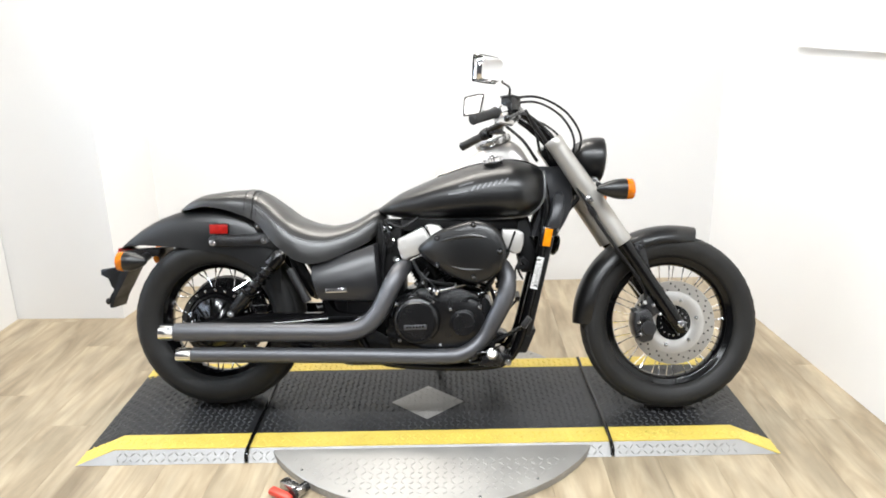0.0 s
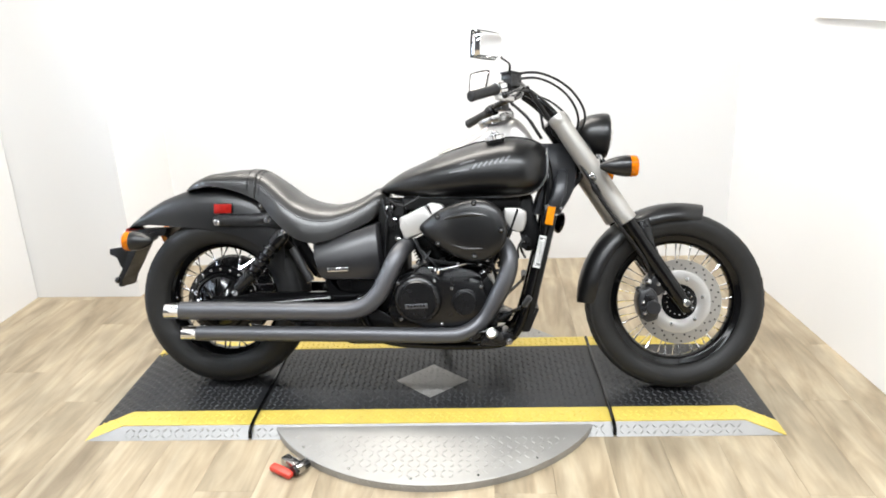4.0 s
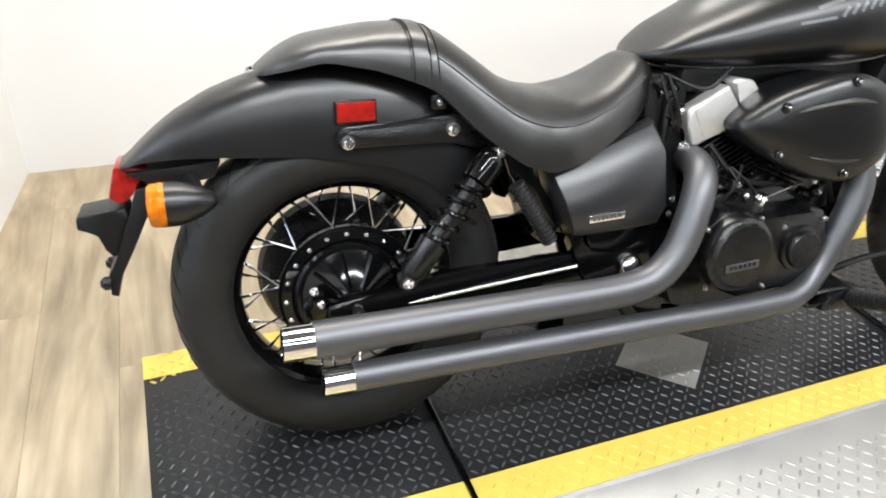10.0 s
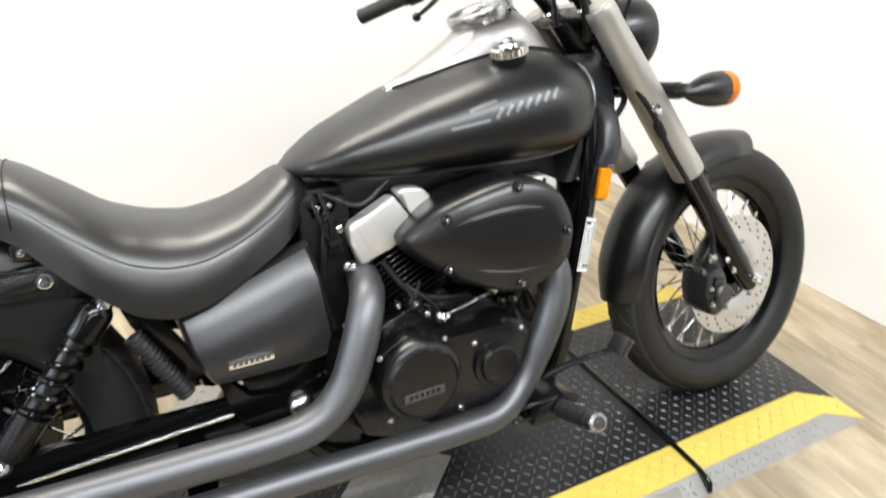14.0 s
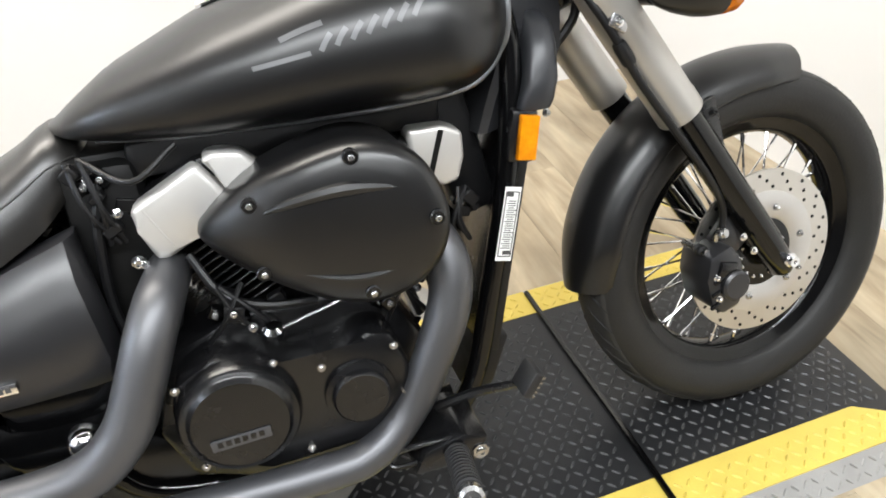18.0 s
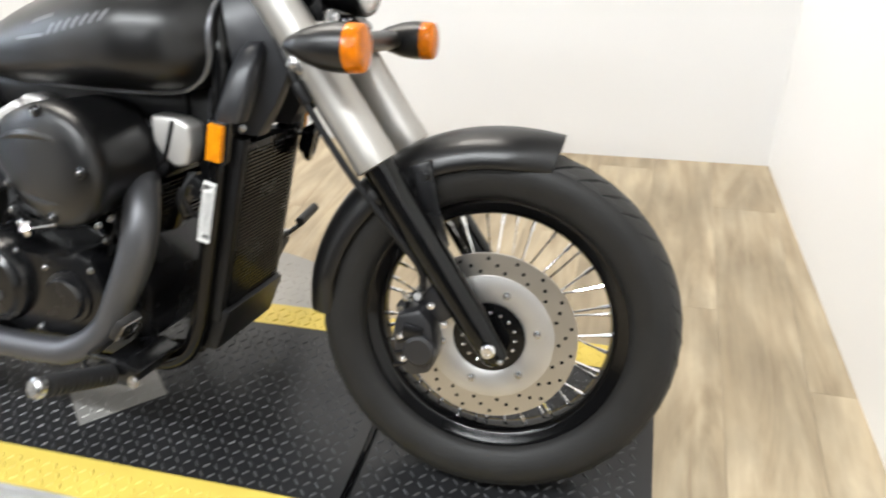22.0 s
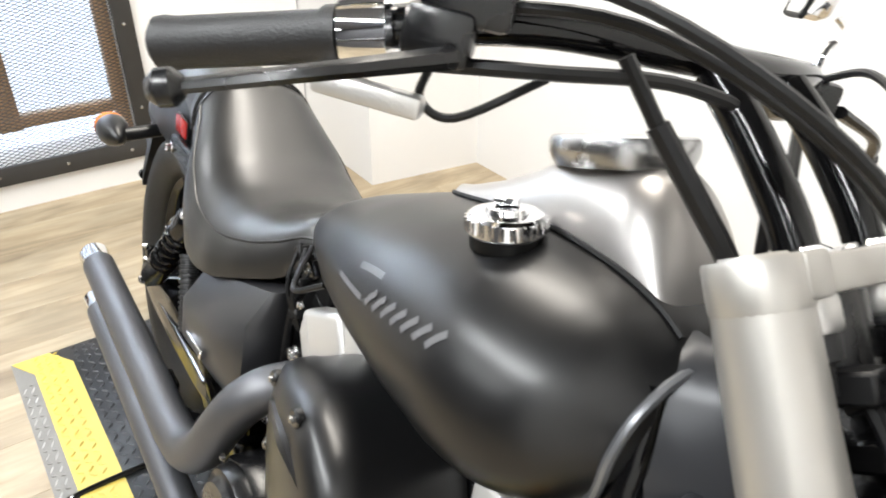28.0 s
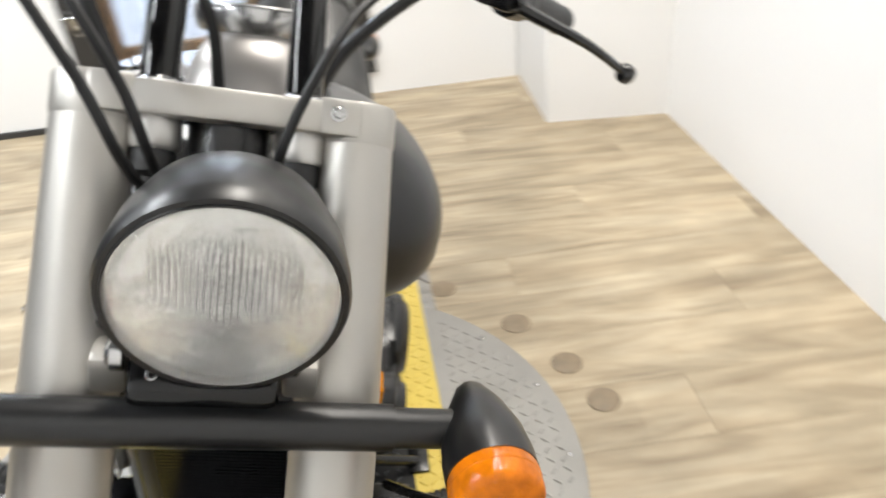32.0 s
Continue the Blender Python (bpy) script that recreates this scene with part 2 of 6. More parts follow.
def again(ob, m, parent=None):
    """The same mesh once more, as an object of its own."""
    o = new(ob.name, ob.data)
    o.parent = parent or ob.parent
    o.matrix_local = m
    return o


def spline(pts, sub=6, closed=False):
    P = [Vector(p) for p in pts]
    if len(P) < 3 or sub <= 1:
        return P
    out, n = [], len(P)
    for i in range(n if closed else n - 1):
        a, b = P[i], P[(i + 1) % n]
        p0 = P[i - 1] if (closed or i > 0) else a * 2 - b
        p3 = P[(i + 2) % n] if (closed or i + 2 < n) else b * 2 - a
        for k in range(sub):
            t = k / sub
            out.append(0.5 * ((2 * a) + (b - p0) * t + (2 * p0 - 5 * a + 4 * b - p3) * t * t + (3 * a - p0 - 3 * b + p3) * t ** 3))
    if not closed:
        out.append(P[-1])
    return out


def rings(bm, loops, closed=True, caps=True):
    V = [[bm.verts.new(p) for p in lp] for lp in loops]
    for a, b in zip(V, V[1:]):
        n = len(a)
        for i in range(n if closed else n - 1):
            j = (i + 1) % n
            bm.faces.new((a[i], a[j], b[j], b[i]))
    if caps and closed:
        bm.faces.new(V[0][::-1])
        bm.faces.new(V[-1])
    return bm


def tube(pts, r, n=10, sub=6, bm=None, closed=False, flat=1.0):
    bm = bm or bmesh.new()
    P = spline(pts, sub, closed)
    m = len(P)
    rs = r if isinstance(r, (list, tuple)) else [r]
    up = Vector((0, 0, 1))
    loops = []
    for i, p in enumerate(P):
        t = (P[(i + 1) % m] - P[i - 1]) if closed else (P[min(i + 1, m - 1)] - P[max(i - 1, 0)])
        t.normalize()
        if i == 0:
            up = Vector((0, 0, 1)) if abs(t.z) < 0.9 else Vector((1, 0, 0))
        up = (up - t * up.dot(t)).normalized()
        side = t.cross(up)
        q = i / max(1, m - 1) * (len(rs) - 1)
        k = min(int(q), len(rs) - 2) if len(rs) > 1 else 0
        rad = rs[0] if len(rs) == 1 else rs[k] + (rs[k + 1] - rs[k]) * (q - k)
        loops.append([p + (side * math.cos(a) + up * math.sin(a) * flat) * rad for a in [2 * math.pi * j / n for j in range(n)]])
    if closed:
        loops.append(loops[0])
        rings(bm, loops, True, False)
        bmesh.ops.remove_doubles(bm, verts=bm.verts, dist=1e-6)
        return bm
    return rings(bm, loops)


def basis(axis):
    w = Vector(axis).normalized()
    u = Vector((0, 0, 1)) if abs(w.z) < 0.9 else Vector((1, 0, 0))
    u = (u - w * u.dot(w)).normalized()
    return u, w.cross(u), w


def lathe(prof, c, axis, n=24, bm=None, loop=False):
    """A turned form: prof is (radius, height along axis)."""
    bm = bm or bmesh.new()
    u, v, w = basis(axis)
    c = Vector(c)
    L = [[c + w * h + (u * math.cos(2 * math.pi * i / n) + v * math.sin(2 * math.pi * i / n)) * max(r, 1e-4) for i in range(n)] for r, h in prof]
    if loop:
        rings(bm, L + [L[0]], True, False)
        bmesh.ops.remove_doubles(bm, verts=bm.verts, dist=1e-7)
        return bm
    return rings(bm, L)


def box(c, s, bevel=0.0, turn=None, bm=None, seg=2):
    b = bmesh.new()
    bmesh.ops.create_cube(b, size=1)
    bmesh.ops.scale(b, vec=s, verts=b.verts)
    if bevel:
        bmesh.ops.bevel(b, geom=b.edges[:], offset=bevel, segments=seg, affect="EDGES", profile=0.5)
    m = Matrix.Translation(c) @ (turn or Matrix())
    bmesh.ops.transform(b, matrix=m, verts=b.verts)
    if bm is None:
        return b
    return join(bm, b)


def join(bm, b):
    me = bpy.data.meshes.new("tmp")
    b.to_mesh(me)
    b.free()
    bm.from_mesh(me)
    bpy.data.meshes.remove(me)
    return bm


def prism(outline, y0, y1, bevel=0.0, seg=2):
    """An outline in x and z, carried from y0 to y1."""
    bm = bmesh.new()
    rings(bm, [[Vector((x, y0, z)) for x, z in outline], [Vector((x, y1, z)) for x, z in outline]])
    if bevel:
        bmesh.ops.bevel(bm, geom=bm.edges[:], offset=bevel, segments=seg, affect="EDGES", profile=0.5)
    return bm


def rod(a, b, r, n=10):
    return tube([a, b], r, n, 1)


def at_line(tab, x):
    """Straight reading of a table of (x, value)."""
    for (x0, a), (x1, b) in zip(tab, tab[1:]):
        if x <= x1:
            return a + (b - a) * max(0.0, (x - x0) / (x1 - x0))
    return tab[-1][1]


def smooth_line(tab, x):
    d = 0.012
    return (at_line(tab, x - d) + 2 * at_line(tab, x) + at_line(tab, x + d)) / 4


def bolt(c, axis, r=0.006, parent=None, material=None, h=0.006):
    r *= 0.72
    bm = lathe([(r * 1.5, 0), (r * 1.5, h * 0.25), (r, h * 0.3), (r, h * 0.9), (r * 0.8, h), (r * 0.45, h), (r * 0.4, h * 0.7)], c, axis, 10)
    return part("bolt", bm, material or M_STEEL, parent)


# ---- the room ----
def slab(name, x0, x1, y0, y1, z0, z1, material, bevel=0.0, parent=None):
    return link(name, box(((x0 + x1) / 2, (y0 + y1) / 2, (z0 + z1) / 2), (x1 - x0, y1 - y0, z1 - z0), bevel), material, parent)


X0, Y0, Y1, TOP = -1.36, -4.6, 1.41, 2.9
PY = 0.90
XS = 2.51


def wall_between(name, a, b, material, back=0.15, z0=-0.012, z1=TOP):
    """A straight upright wall whose face runs from a to b, with its thickness to the left of that way."""
    a, b = Vector((*a, 0)), Vector((*b, 0))
    n = Vector((-(b - a).y, (b - a).x, 0)).normalized() * back
    bm = bmesh.new()
    rings(bm, [[v + Vector((0, 0, z)) for v in (a, b, b + n, a + n)] for z in (z0, z1)])
    return link(name, bm, material)


NW, NE = (-0.765, 1.352), (2.245, 1.408)
floor = tagged(slab("floor", X0 - 0.2, XS + 0.2, Y0 - 0.2, Y1 + 0.2, -0.12, -0.012, M_BLACKTRIM), "pale limed oak plank floor with visible grain", "floor", kind="structure")
tagged(wall_between("wall_north", (NE[0] + 0.15, NE[1] + 0.003), NW, M_WALL, -0.15), "smooth white painted studio wall", "wall", kind="structure")
bm = bmesh.new()
rings(bm, [[Vector((x, y, z)) for x, y in ((-0.819, PY), NW, (NW[0], 1.56), (X0 - 0.15, 1.56), (X0 - 0.15, PY + 0.006))] for z in (-0.012, TOP)])
tagged(link("wall_pillar", bm, M_WALL), "white painted wall jutting into the room corner", "wall", kind="structure")
tagged(wall_between("wall_east", (XS, -1.9), NE, M_WALL, -0.15), "smooth white painted wall with a ledge", "wall", kind="structure")
# added out of view and kept dark so that black paint reflects little
tagged(slab("wall_south", X0 - 0.15, XS, Y0 - 0.15, Y0, -0.012, TOP, M_DARKWALL), "unseen dark wall added to deepen reflections", "wall", kind="structure")
tagged(slab("ceiling", X0 - 0.15, XS + 0.15, Y0 - 0.15, Y1 + 0.15, TOP, TOP + 0.12, M_CEIL), "unseen ceiling kept dark to deepen reflections", "ceiling", kind="structure")
tagged(slab("wall_east_far", XS, XS + 0.15, Y0 - 0.15, -1.9, -0.012, TOP, M_DARKWALL), "unseen dark wall added beyond the white bay", "wall", kind="structure")
# the rear wall with its screened opening
WY0, WY1, WZ0, WZ1 = -0.80, 0.215, 0.165, 2.05
# the far part is unseen, added dark for the reflections
tagged(slab("wall_west_far", X0 - 0.15, X0, Y0, -1.9, -0.012, TOP, M_DARKWALL), "unseen dark wall added beyond the window", "wall", kind="structure")
west = tagged(slab("wall_west", X0 - 0.15, X0, -1.9, WY0, -0.012, TOP, M_WALL), "white painted wall around a screened window", "wall", kind="structure")
slab("wall_section", X0 - 0.15, X0, WY1, PY, -0.012, TOP, M_WALL, parent=west)
slab("wall_section", X0 - 0.15, X0, WY0, WY1, -0.012, WZ0, M_WALL, parent=west)
slab("wall_section", X0 - 0.15, X0, WY0, WY1, WZ1, TOP, M_WALL, parent=west)
wx = lambda y: NE[0] + (XS - NE[0]) * (NE[1] - y) / (NE[1] + 1.9)
tagged(wall_between("trim", (wx(-1.8) - 0.035, -1.8), (wx(0.72) - 0.035, 0.72), M_WALL, -0.034, 1.268, 1.345), "white ledge along the wall", "ledge", kind="structure")


def window_screen():
    root = tagged(new("window_1"), "window behind black expanded metal security screen", "window", kind="structure")
    fw = 0.065
    for nm, y0, y1, z0, z1 in (("screen_frame", WY0 - fw, WY1 + fw, WZ0 - fw, WZ0), ("screen_frame", WY0 - fw, WY1 + fw, WZ1, WZ1 + fw),
                               ("screen_frame", WY0 - 0.13, WY0, WZ0, WZ1), ("screen_frame", WY1, WY1 + fw, WZ0, WZ1)):
        slab(nm, X0 + 0.001, X0 + 0.022, y0, y1, z0, z1, M_MESHP, 0.002, root)
    for k in range(5):
        bolt((X0 + 0.022, WY0 + 0.1 + 0.22 * k, WZ0 - 0.03), (1, 0, 0), 0.006, root)
    for k in range(6):
        bolt((X0 + 0.022, WY1 + 0.03, WZ0 + 0.12 + 0.3 * k), (1, 0, 0), 0.006, root)
    lt = slab("latch", X0 + 0.022, X0 + 0.030, WY0 - 0.10, WY0 - 0.02, 0.42, 0.50, M_STEEL, 0.002, root)
    part("latch_bar", rod((X0 + 0.038, WY0 - 0.115, 0.47), (X0 + 0.038, WY0 + 0.02, 0.47), 0.006), M_STEEL, lt)
    part("latch_ring", tube([(X0 + 0.036, WY0 - 0.06 + 0.022 * math.cos(2 * math.pi * k / 10), 0.42 + 0.022 * math.sin(2 * math.pi * k / 10)) for k in range(10)], 0.004, 6, 2, None, True), M_STEEL, lt)
    # timber lining, posts and sill
    for y0, y1, z0, z1 in ((WY1 - 0.045, WY1, WZ0, WZ1), (-0.215, -0.14, WZ0 + 0.1, WZ1), (WY0, WY0 + 0.05, WZ0, WZ1)):
        slab("post", X0 - 0.09, X0 - 0.03, y0, y1, z0, z1, M_STUD, 0.003, root)
    slab("window_sill", X0 - 0.12, X0 - 0.05, WY0 + 0.05, WY1 - 0.045, WZ0 + 0.10, WZ0 + 0.135, M_STUD, 0.003, root)
    for y0, y1 in ((WY0 + 0.05, -0.215), (-0.14, WY1 - 0.045)):
        p = slab("pane", X0 - 0.085, X0 - 0.08, y0, y1, WZ0 + 0.135, WZ1, M_PANE, 0, root)
        p.visible_shadow = False
    # expanded metal: slanted strands both ways
    V, F = [], []
    w, hgt, t = 0.030, 0.0125, 0.0016
    H = WZ1 - WZ0
    for s in (1, -1):
        slope = hgt / w * s
        n = int(((WY1 - WY0) * hgt / w + H) / hgt) + 2
        for k in range(n):
            za = WZ0 + k * hgt - (0 if s < 0 else (WY1 - WY0) * hgt / w)
            ya, yb = WY0, WY1
            pa, pb = za, za + slope * (WY1 - WY0)
            lo, hi = WZ0, WZ1
            if max(pa, pb) < lo or min(pa, pb) > hi:
                continue
            def cut(z):
                return WY0 + (z - za) / slope
            if pa < lo: ya, pa = cut(lo), lo
            if pa > hi: ya, pa = cut(hi), hi
            if pb < lo: yb, pb = cut(lo), lo
            if pb > hi: yb, pb = cut(hi), hi
            b = len(V)
            x = X0 + 0.004 + (0.0012 if s > 0 else -0.0012)
            for y, z in ((ya, pa), (yb, pb)):
                V += [(x, y, z - t), (x + 0.0014, y, z), (x, y, z + t), (x - 0.0014, y, z)]
            F += [(b + i, b + (i + 1) % 4, b + 4 + (i + 1) % 4, b + 4 + i) for i in range(4)]
    me = bpy.data.meshes.new("screen_mesh")
    me.from_pydata(V, [], F)
    me.materials.append(M_MESHP)
    ob = new("screen_mesh", me)
    ob.parent = root
    tagged(ob, "black expanded metal mesh", kind="stuff")
    return root


window_screen()
tagged(slab("baseboard", X0 + 0.001, X0 + 0.012, -1.9, WY0 - 0.14, 0.0, 0.028, M_MESHP, 0.002), "thin dark strip along the foot of the wall", "baseboard", kind="structure")

# daylight outside the window
bk = bpy.data.materials.new("bright_outdoors")
bk.use_nodes = True
bk.node_tree.nodes["Principled BSDF"].inputs["Base Color"].default_value = (0.7, 0.75, 0.8, 1)
bk.node_tree.nodes["Principled BSDF"].inputs["Emission Color"].default_value = (0.80, 0.87, 1.0, 1)
bk.node_tree.nodes["Principled BSDF"].inputs["Emission Strength"].default_value = 1.6
tagged(slab("backdrop", X0 - 0.62, X0 - 0.6, WY0 - 0.8, WY1 + 0.8, -0.3, 2.8, bk), "bright daylight outside the window", "backdrop", kind="structure")


# ---- display platform ----
PH = 0.034


def lugs(x0, x1, y0, y1, z, pitch, length, width, height, inside=None, slope=None):
    """Raised bars of tread plate, turned in alternate directions, in one mesh."""
    V, F = [], []
    nx, ny = int((x1 - x0) / pitch), int((y1 - y0) / pitch)
    for i in range(nx):
        for j in range(ny):
            cx, cy = x0 + (i + 0.5) * pitch, y0 + (j + 0.5) * pitch
            if inside and not inside(cx, cy):
                continue
            a = radians(45 if (i + j) % 2 else -45)
            ux, uy = math.cos(a), math.sin(a)
            b = len(V)
            zz = slope(cx) if slope else z
            for du, dv, dz in ((-1, 0, -0.0004), (-0.45, -1, -0.0004), (0.45, -1, -0.0004), (1, 0, -0.0004), (0.45, 1, -0.0004), (-0.45, 1, -0.0004), (-0.5, 0, height), (0.5, 0, height)):
                x = cx + (ux * du * length - uy * dv * width) / 2
                y = cy + (uy * du * length + ux * dv * width) / 2
                V.append((x, y, (slope(x) if slope else z) + dz))
            F += [(b, b + 1, b + 6), (b + 1, b + 2, b + 7, b + 6), (b + 2, b + 3, b + 7), (b + 3, b + 4, b + 7), (b + 4, b + 5, b + 6, b + 7), (b + 5, b, b + 6)]
    me = bpy.data.meshes.new("tread_relief")
    me.from_pydata(V, [], F)
    return me


def stuff(name, me, material, parent, label):
    me.materials.append(material)
    ob = new(name, me)
    ob.parent = parent
    return tagged(ob, label, kind="stuff")


YF0, YF1, YB1, YB0 = -0.338, -0.250, 0.225, 0.302
XA, XB, XJ1, XJ2, XK0, XK1 = -0.43, 1.925, 0.142, 1.366, -0.31, 1.80
PLAT = Matrix.Translation((0.1, -0.34, 0)) @ pose(0, 0, 0, 0, 0, 1.0) @ Matrix.Translation((-0.1, 0.34, 0))


def deck_z(x):
    if x < XK0:
        return PH * max(0.0, (x - XA) / (XK0 - XA))
    if x > XK1:
        return PH * max(0.0, (XB - x) / (XB - XK1))
    return PH


def splay(x, y):
    """The ramps widen towards their tips."""
    q = 1 - deck_z(x) / PH
    return -0.042 * q if y < -0.1 else 0.036 * q


def deck_strip(name, xs, ya, yb, lift, material, parent, label="", thick=0.0):
    bm = bmesh.new()
    rings(bm, [[Vector((x, ya + splay(x, ya), deck_z(x) + lift)), Vector((x, yb + splay(x, yb), deck_z(x) + lift)), Vector((x, yb + splay(x, yb), -0.002 - thick)), Vector((x, ya + splay(x, ya), -0.002 - thick))] for x in xs])
    return part(name, bm, material, parent, label, 20)


def platform_section(xa, xb):
    root = tagged(new("display_platform"), "low black tread plate platform with yellow edges", "platform", group="platform sections")
    xs = sorted({x for x in (xa, xb, XK0, XK1) if xa <= x <= xb})
    deck_strip("deck", xs, YF1, YB1, 0.0, M_DECK, root, "black diamond tread deck")
    for ya, yb in ((YF0, YF1), (YB1, YB0)):
        deck_strip("yellow_edge", xs, ya, yb, 0.0012, M_YELLOW, root, "yellow painted tread edge")
    for y, out in ((YF0, -0.042), (YB0, 0.036)):
        bm = bmesh.new()
        rings(bm, [[Vector((x, y + splay(x, y), deck_z(x) - 0.002)), Vector((x, y + out * 1.03, 0.001)), Vector((x, y, -0.002))] for x in xs])
        part("skirt", bm, M_SKIRT, root, "bright tread plate skirt", 20)
    stuff("tread_relief", lugs(xa + 0.01, xb - 0.01, YF1 + 0.004, YB1 - 0.004, PH, 0.0215, 0.021, 0.0062, 0.0026, lambda x, y: abs(x - 0.744) / 0.135 + abs(y + 0.05) / 0.125 > 1.04, deck_z), M_LUG, root, "raised worn black tread bars, painted paler for their glints")
    stuff("tread_relief", lugs(xa + 0.01, xb - 0.01, YF0 + 0.004, YF1 - 0.004, PH + 0.0012, 0.0215, 0.021, 0.0062, 0.0026, None, lambda x: deck_z(x) + 0.0012), M_YELLOW, root, "raised yellow tread bars")
    stuff("tread_relief", lugs(xa + 0.01, xb - 0.01, YB1 + 0.004, YB0 - 0.004, PH + 0.0012, 0.0215, 0.021, 0.0062, 0.0026, None, lambda x: deck_z(x) + 0.0012), M_YELLOW, root, "raised yellow tread bars")
    for y, sg in ((YF0, 1), (YB0, -1)):
        me = lugs(max(xa, XK0) + 0.01, min(xb, XK1) - 0.01, -0.050, -0.004, 0, 0.0215, 0.021, 0.0062, 0.0026)
        me.transform(Matrix.Translation((0, y, PH - 0.002)) @ (Matrix.Rotation(math.pi, 4, "Z") @ Matrix.Translation((-xa - xb, 0, 0)) if sg < 0 else Matrix()) @ Matrix.Rotation(math.atan2(0.031, 0.042 if sg > 0 else 0.036), 4, "X"))
        stuff("tread_relief", me, M_SKIRT, root, "raised grey tread bars")
    root.matrix_world = PLAT
    return root


for xa, xb in ((XA, XJ1 - 0.004), (XJ1 + 0.004, XJ2 - 0.004), (XJ2 + 0.004, XB)):
    mid = platform_section(xa, xb)
    if xa > 0 and xb < 1.5:
        dia = [(0.744 - 0.135, -0.05), (0.744, -0.05 - 0.125), (0.744 + 0.135, -0.05), (0.744, -0.05 + 0.125)]
        bm = bmesh.new()
        rings(bm, [[Vector((x, y, PH - 0.001)) for x, y in dia], [Vector((x, y, PH + 0.0015)) for x, y in dia]])
        part("inset_plate", bm, M_TREAD, mid, "bright diamond shaped tread plate inset")
        stuff("tread_relief", lugs(0.6, 0.89, -0.18, 0.08, PH + 0.0015, 0.0215, 0.021, 0.0062, 0.0016, lambda x, y: abs(x - 0.744) / 0.135 + abs(y + 0.05) / 0.125 < 0.9), M_TREAD, mid, "raised bright tread bars")

# black cords in the joints of the platform
for xj in (XJ1, XJ2):
    pts = [(xj, YF0 - 0.041, 0.006), (xj, YF0 - 0.004, PH + 0.002), (xj + 0.002, -0.1, PH + 0.004), (xj - 0.001, 0.1, PH + 0.004), (xj, YB0 - 0.01, PH + 0.004)]
    tagged(link("cord", tube([PLAT @ Vector(q) for q in pts], 0.0065, 8, 6), M_GLOSS), "thin black cord lying across the platform joint", "cord", "cords in the joints")


def turntable():
    root = tagged(new("turntable"), "round bright tread plate turntable flush in floor", "turntable")
    c, r, h = (0.757, -0.040), 0.612, 0.027
    part("disc", lathe([(r, -0.004), (r, 0.0), (r, h - 0.003), (r - 0.004, h), (0.0, h)], (*c, 0), (0, 0, 1), 96), M_TREAD, root, "bright steel disc", 50)
    stuff("tread_relief", lugs(c[0] - r, c[0] + r, c[1] - r, c[1] + r, h, 0.026, 0.025, 0.0075, 0.0018, lambda x, y: math.hypot(x - c[0], y - c[1]) < r - 0.03 and (y < YF0 - 0.05 or y > YB0 + 0.045)), M_TREAD, root, "raised bright tread bars")
    me = lugs(0, 2 * math.pi * r, 0.004, 0.024, 0, 0.018, 0.017, 0.0055, 0.0014)
    for vx in me.vertices:
        q, e = vx.co.x / r, r + vx.co.z
        vx.co = (c[0] + e * math.cos(q), c[1] + e * math.sin(q), vx.co.y)
    stuff("tread_relief", me, M_TREAD, root, "raised tread bars round the rim")
    for k in range(18):
        a = 2 * math.pi * k / 18 + 0.1
        p = (c[0] + (r - 0.025) * math.cos(a), c[1] + (r - 0.025) * math.sin(a))
        if p[1] < YF0 - 0.06 or p[1] > YB0 + 0.06:
            bolt((*p, h), (0, 0, 1), 0.004, root, M_STEEL, 0.003)


turntable()
for x, y in ((0.160, 0.370), (0.348, 0.531), (0.515, 0.615), (0.645, 0.662)):
    tagged(link("floor_cap", lathe([(0.036, 0), (0.036, 0.002), (0.032, 0.0035), (0.0, 0.0035)], (x, y, 0.0), (0, 0, 1), 24), M_CAP), "round brown filler cap over a floor anchor", "floor cap", "floor caps")


def ratchet_clamp():
    root = tagged(new("ratchet_clamp"), "small steel ratchet clamp with red handle", "clamp")
    part("body", box((0.335, -0.545, 0.022), (0.09, 0.034, 0.03), 0.006, pose(0, 0, 0, 0, 0, -38)), M_STEEL, root)
    part("drum", lathe([(0.016, -0.03), (0.016, 0.03)], (0.36, -0.56, 0.022), (0.6, 0.8, 0), 14), M_SATIN, root)
    part("handle", box((0.305, -0.575, 0.018), (0.08, 0.028, 0.018), 0.005, pose(0, 0, 0, 0, 8, -25)), M_RED, root, "red painted handle")


ratchet_clamp()


# ---- motorcycle ----
# its own axes: x ahead from near the rear wheel, y to its left, z up; it leans on its side stand
bike = tagged(new("motorcycle"), "matte black cruiser motorcycle leaning on its side stand on the platform", "motorcycle")
bike.matrix_world = Matrix.Translation((0, -0.026, 0.0334)) @ pose(0, 0, 0, -13.2, 0, -2.0)
FW, RF = Vector((1.623, 0, 0.3175)), 0.3155
RW, RR = Vector((-0.029, 0, 0.319)), 0.3165
YAX = (0, 1, 0)


def mirrored(y):
    return (-y, y)


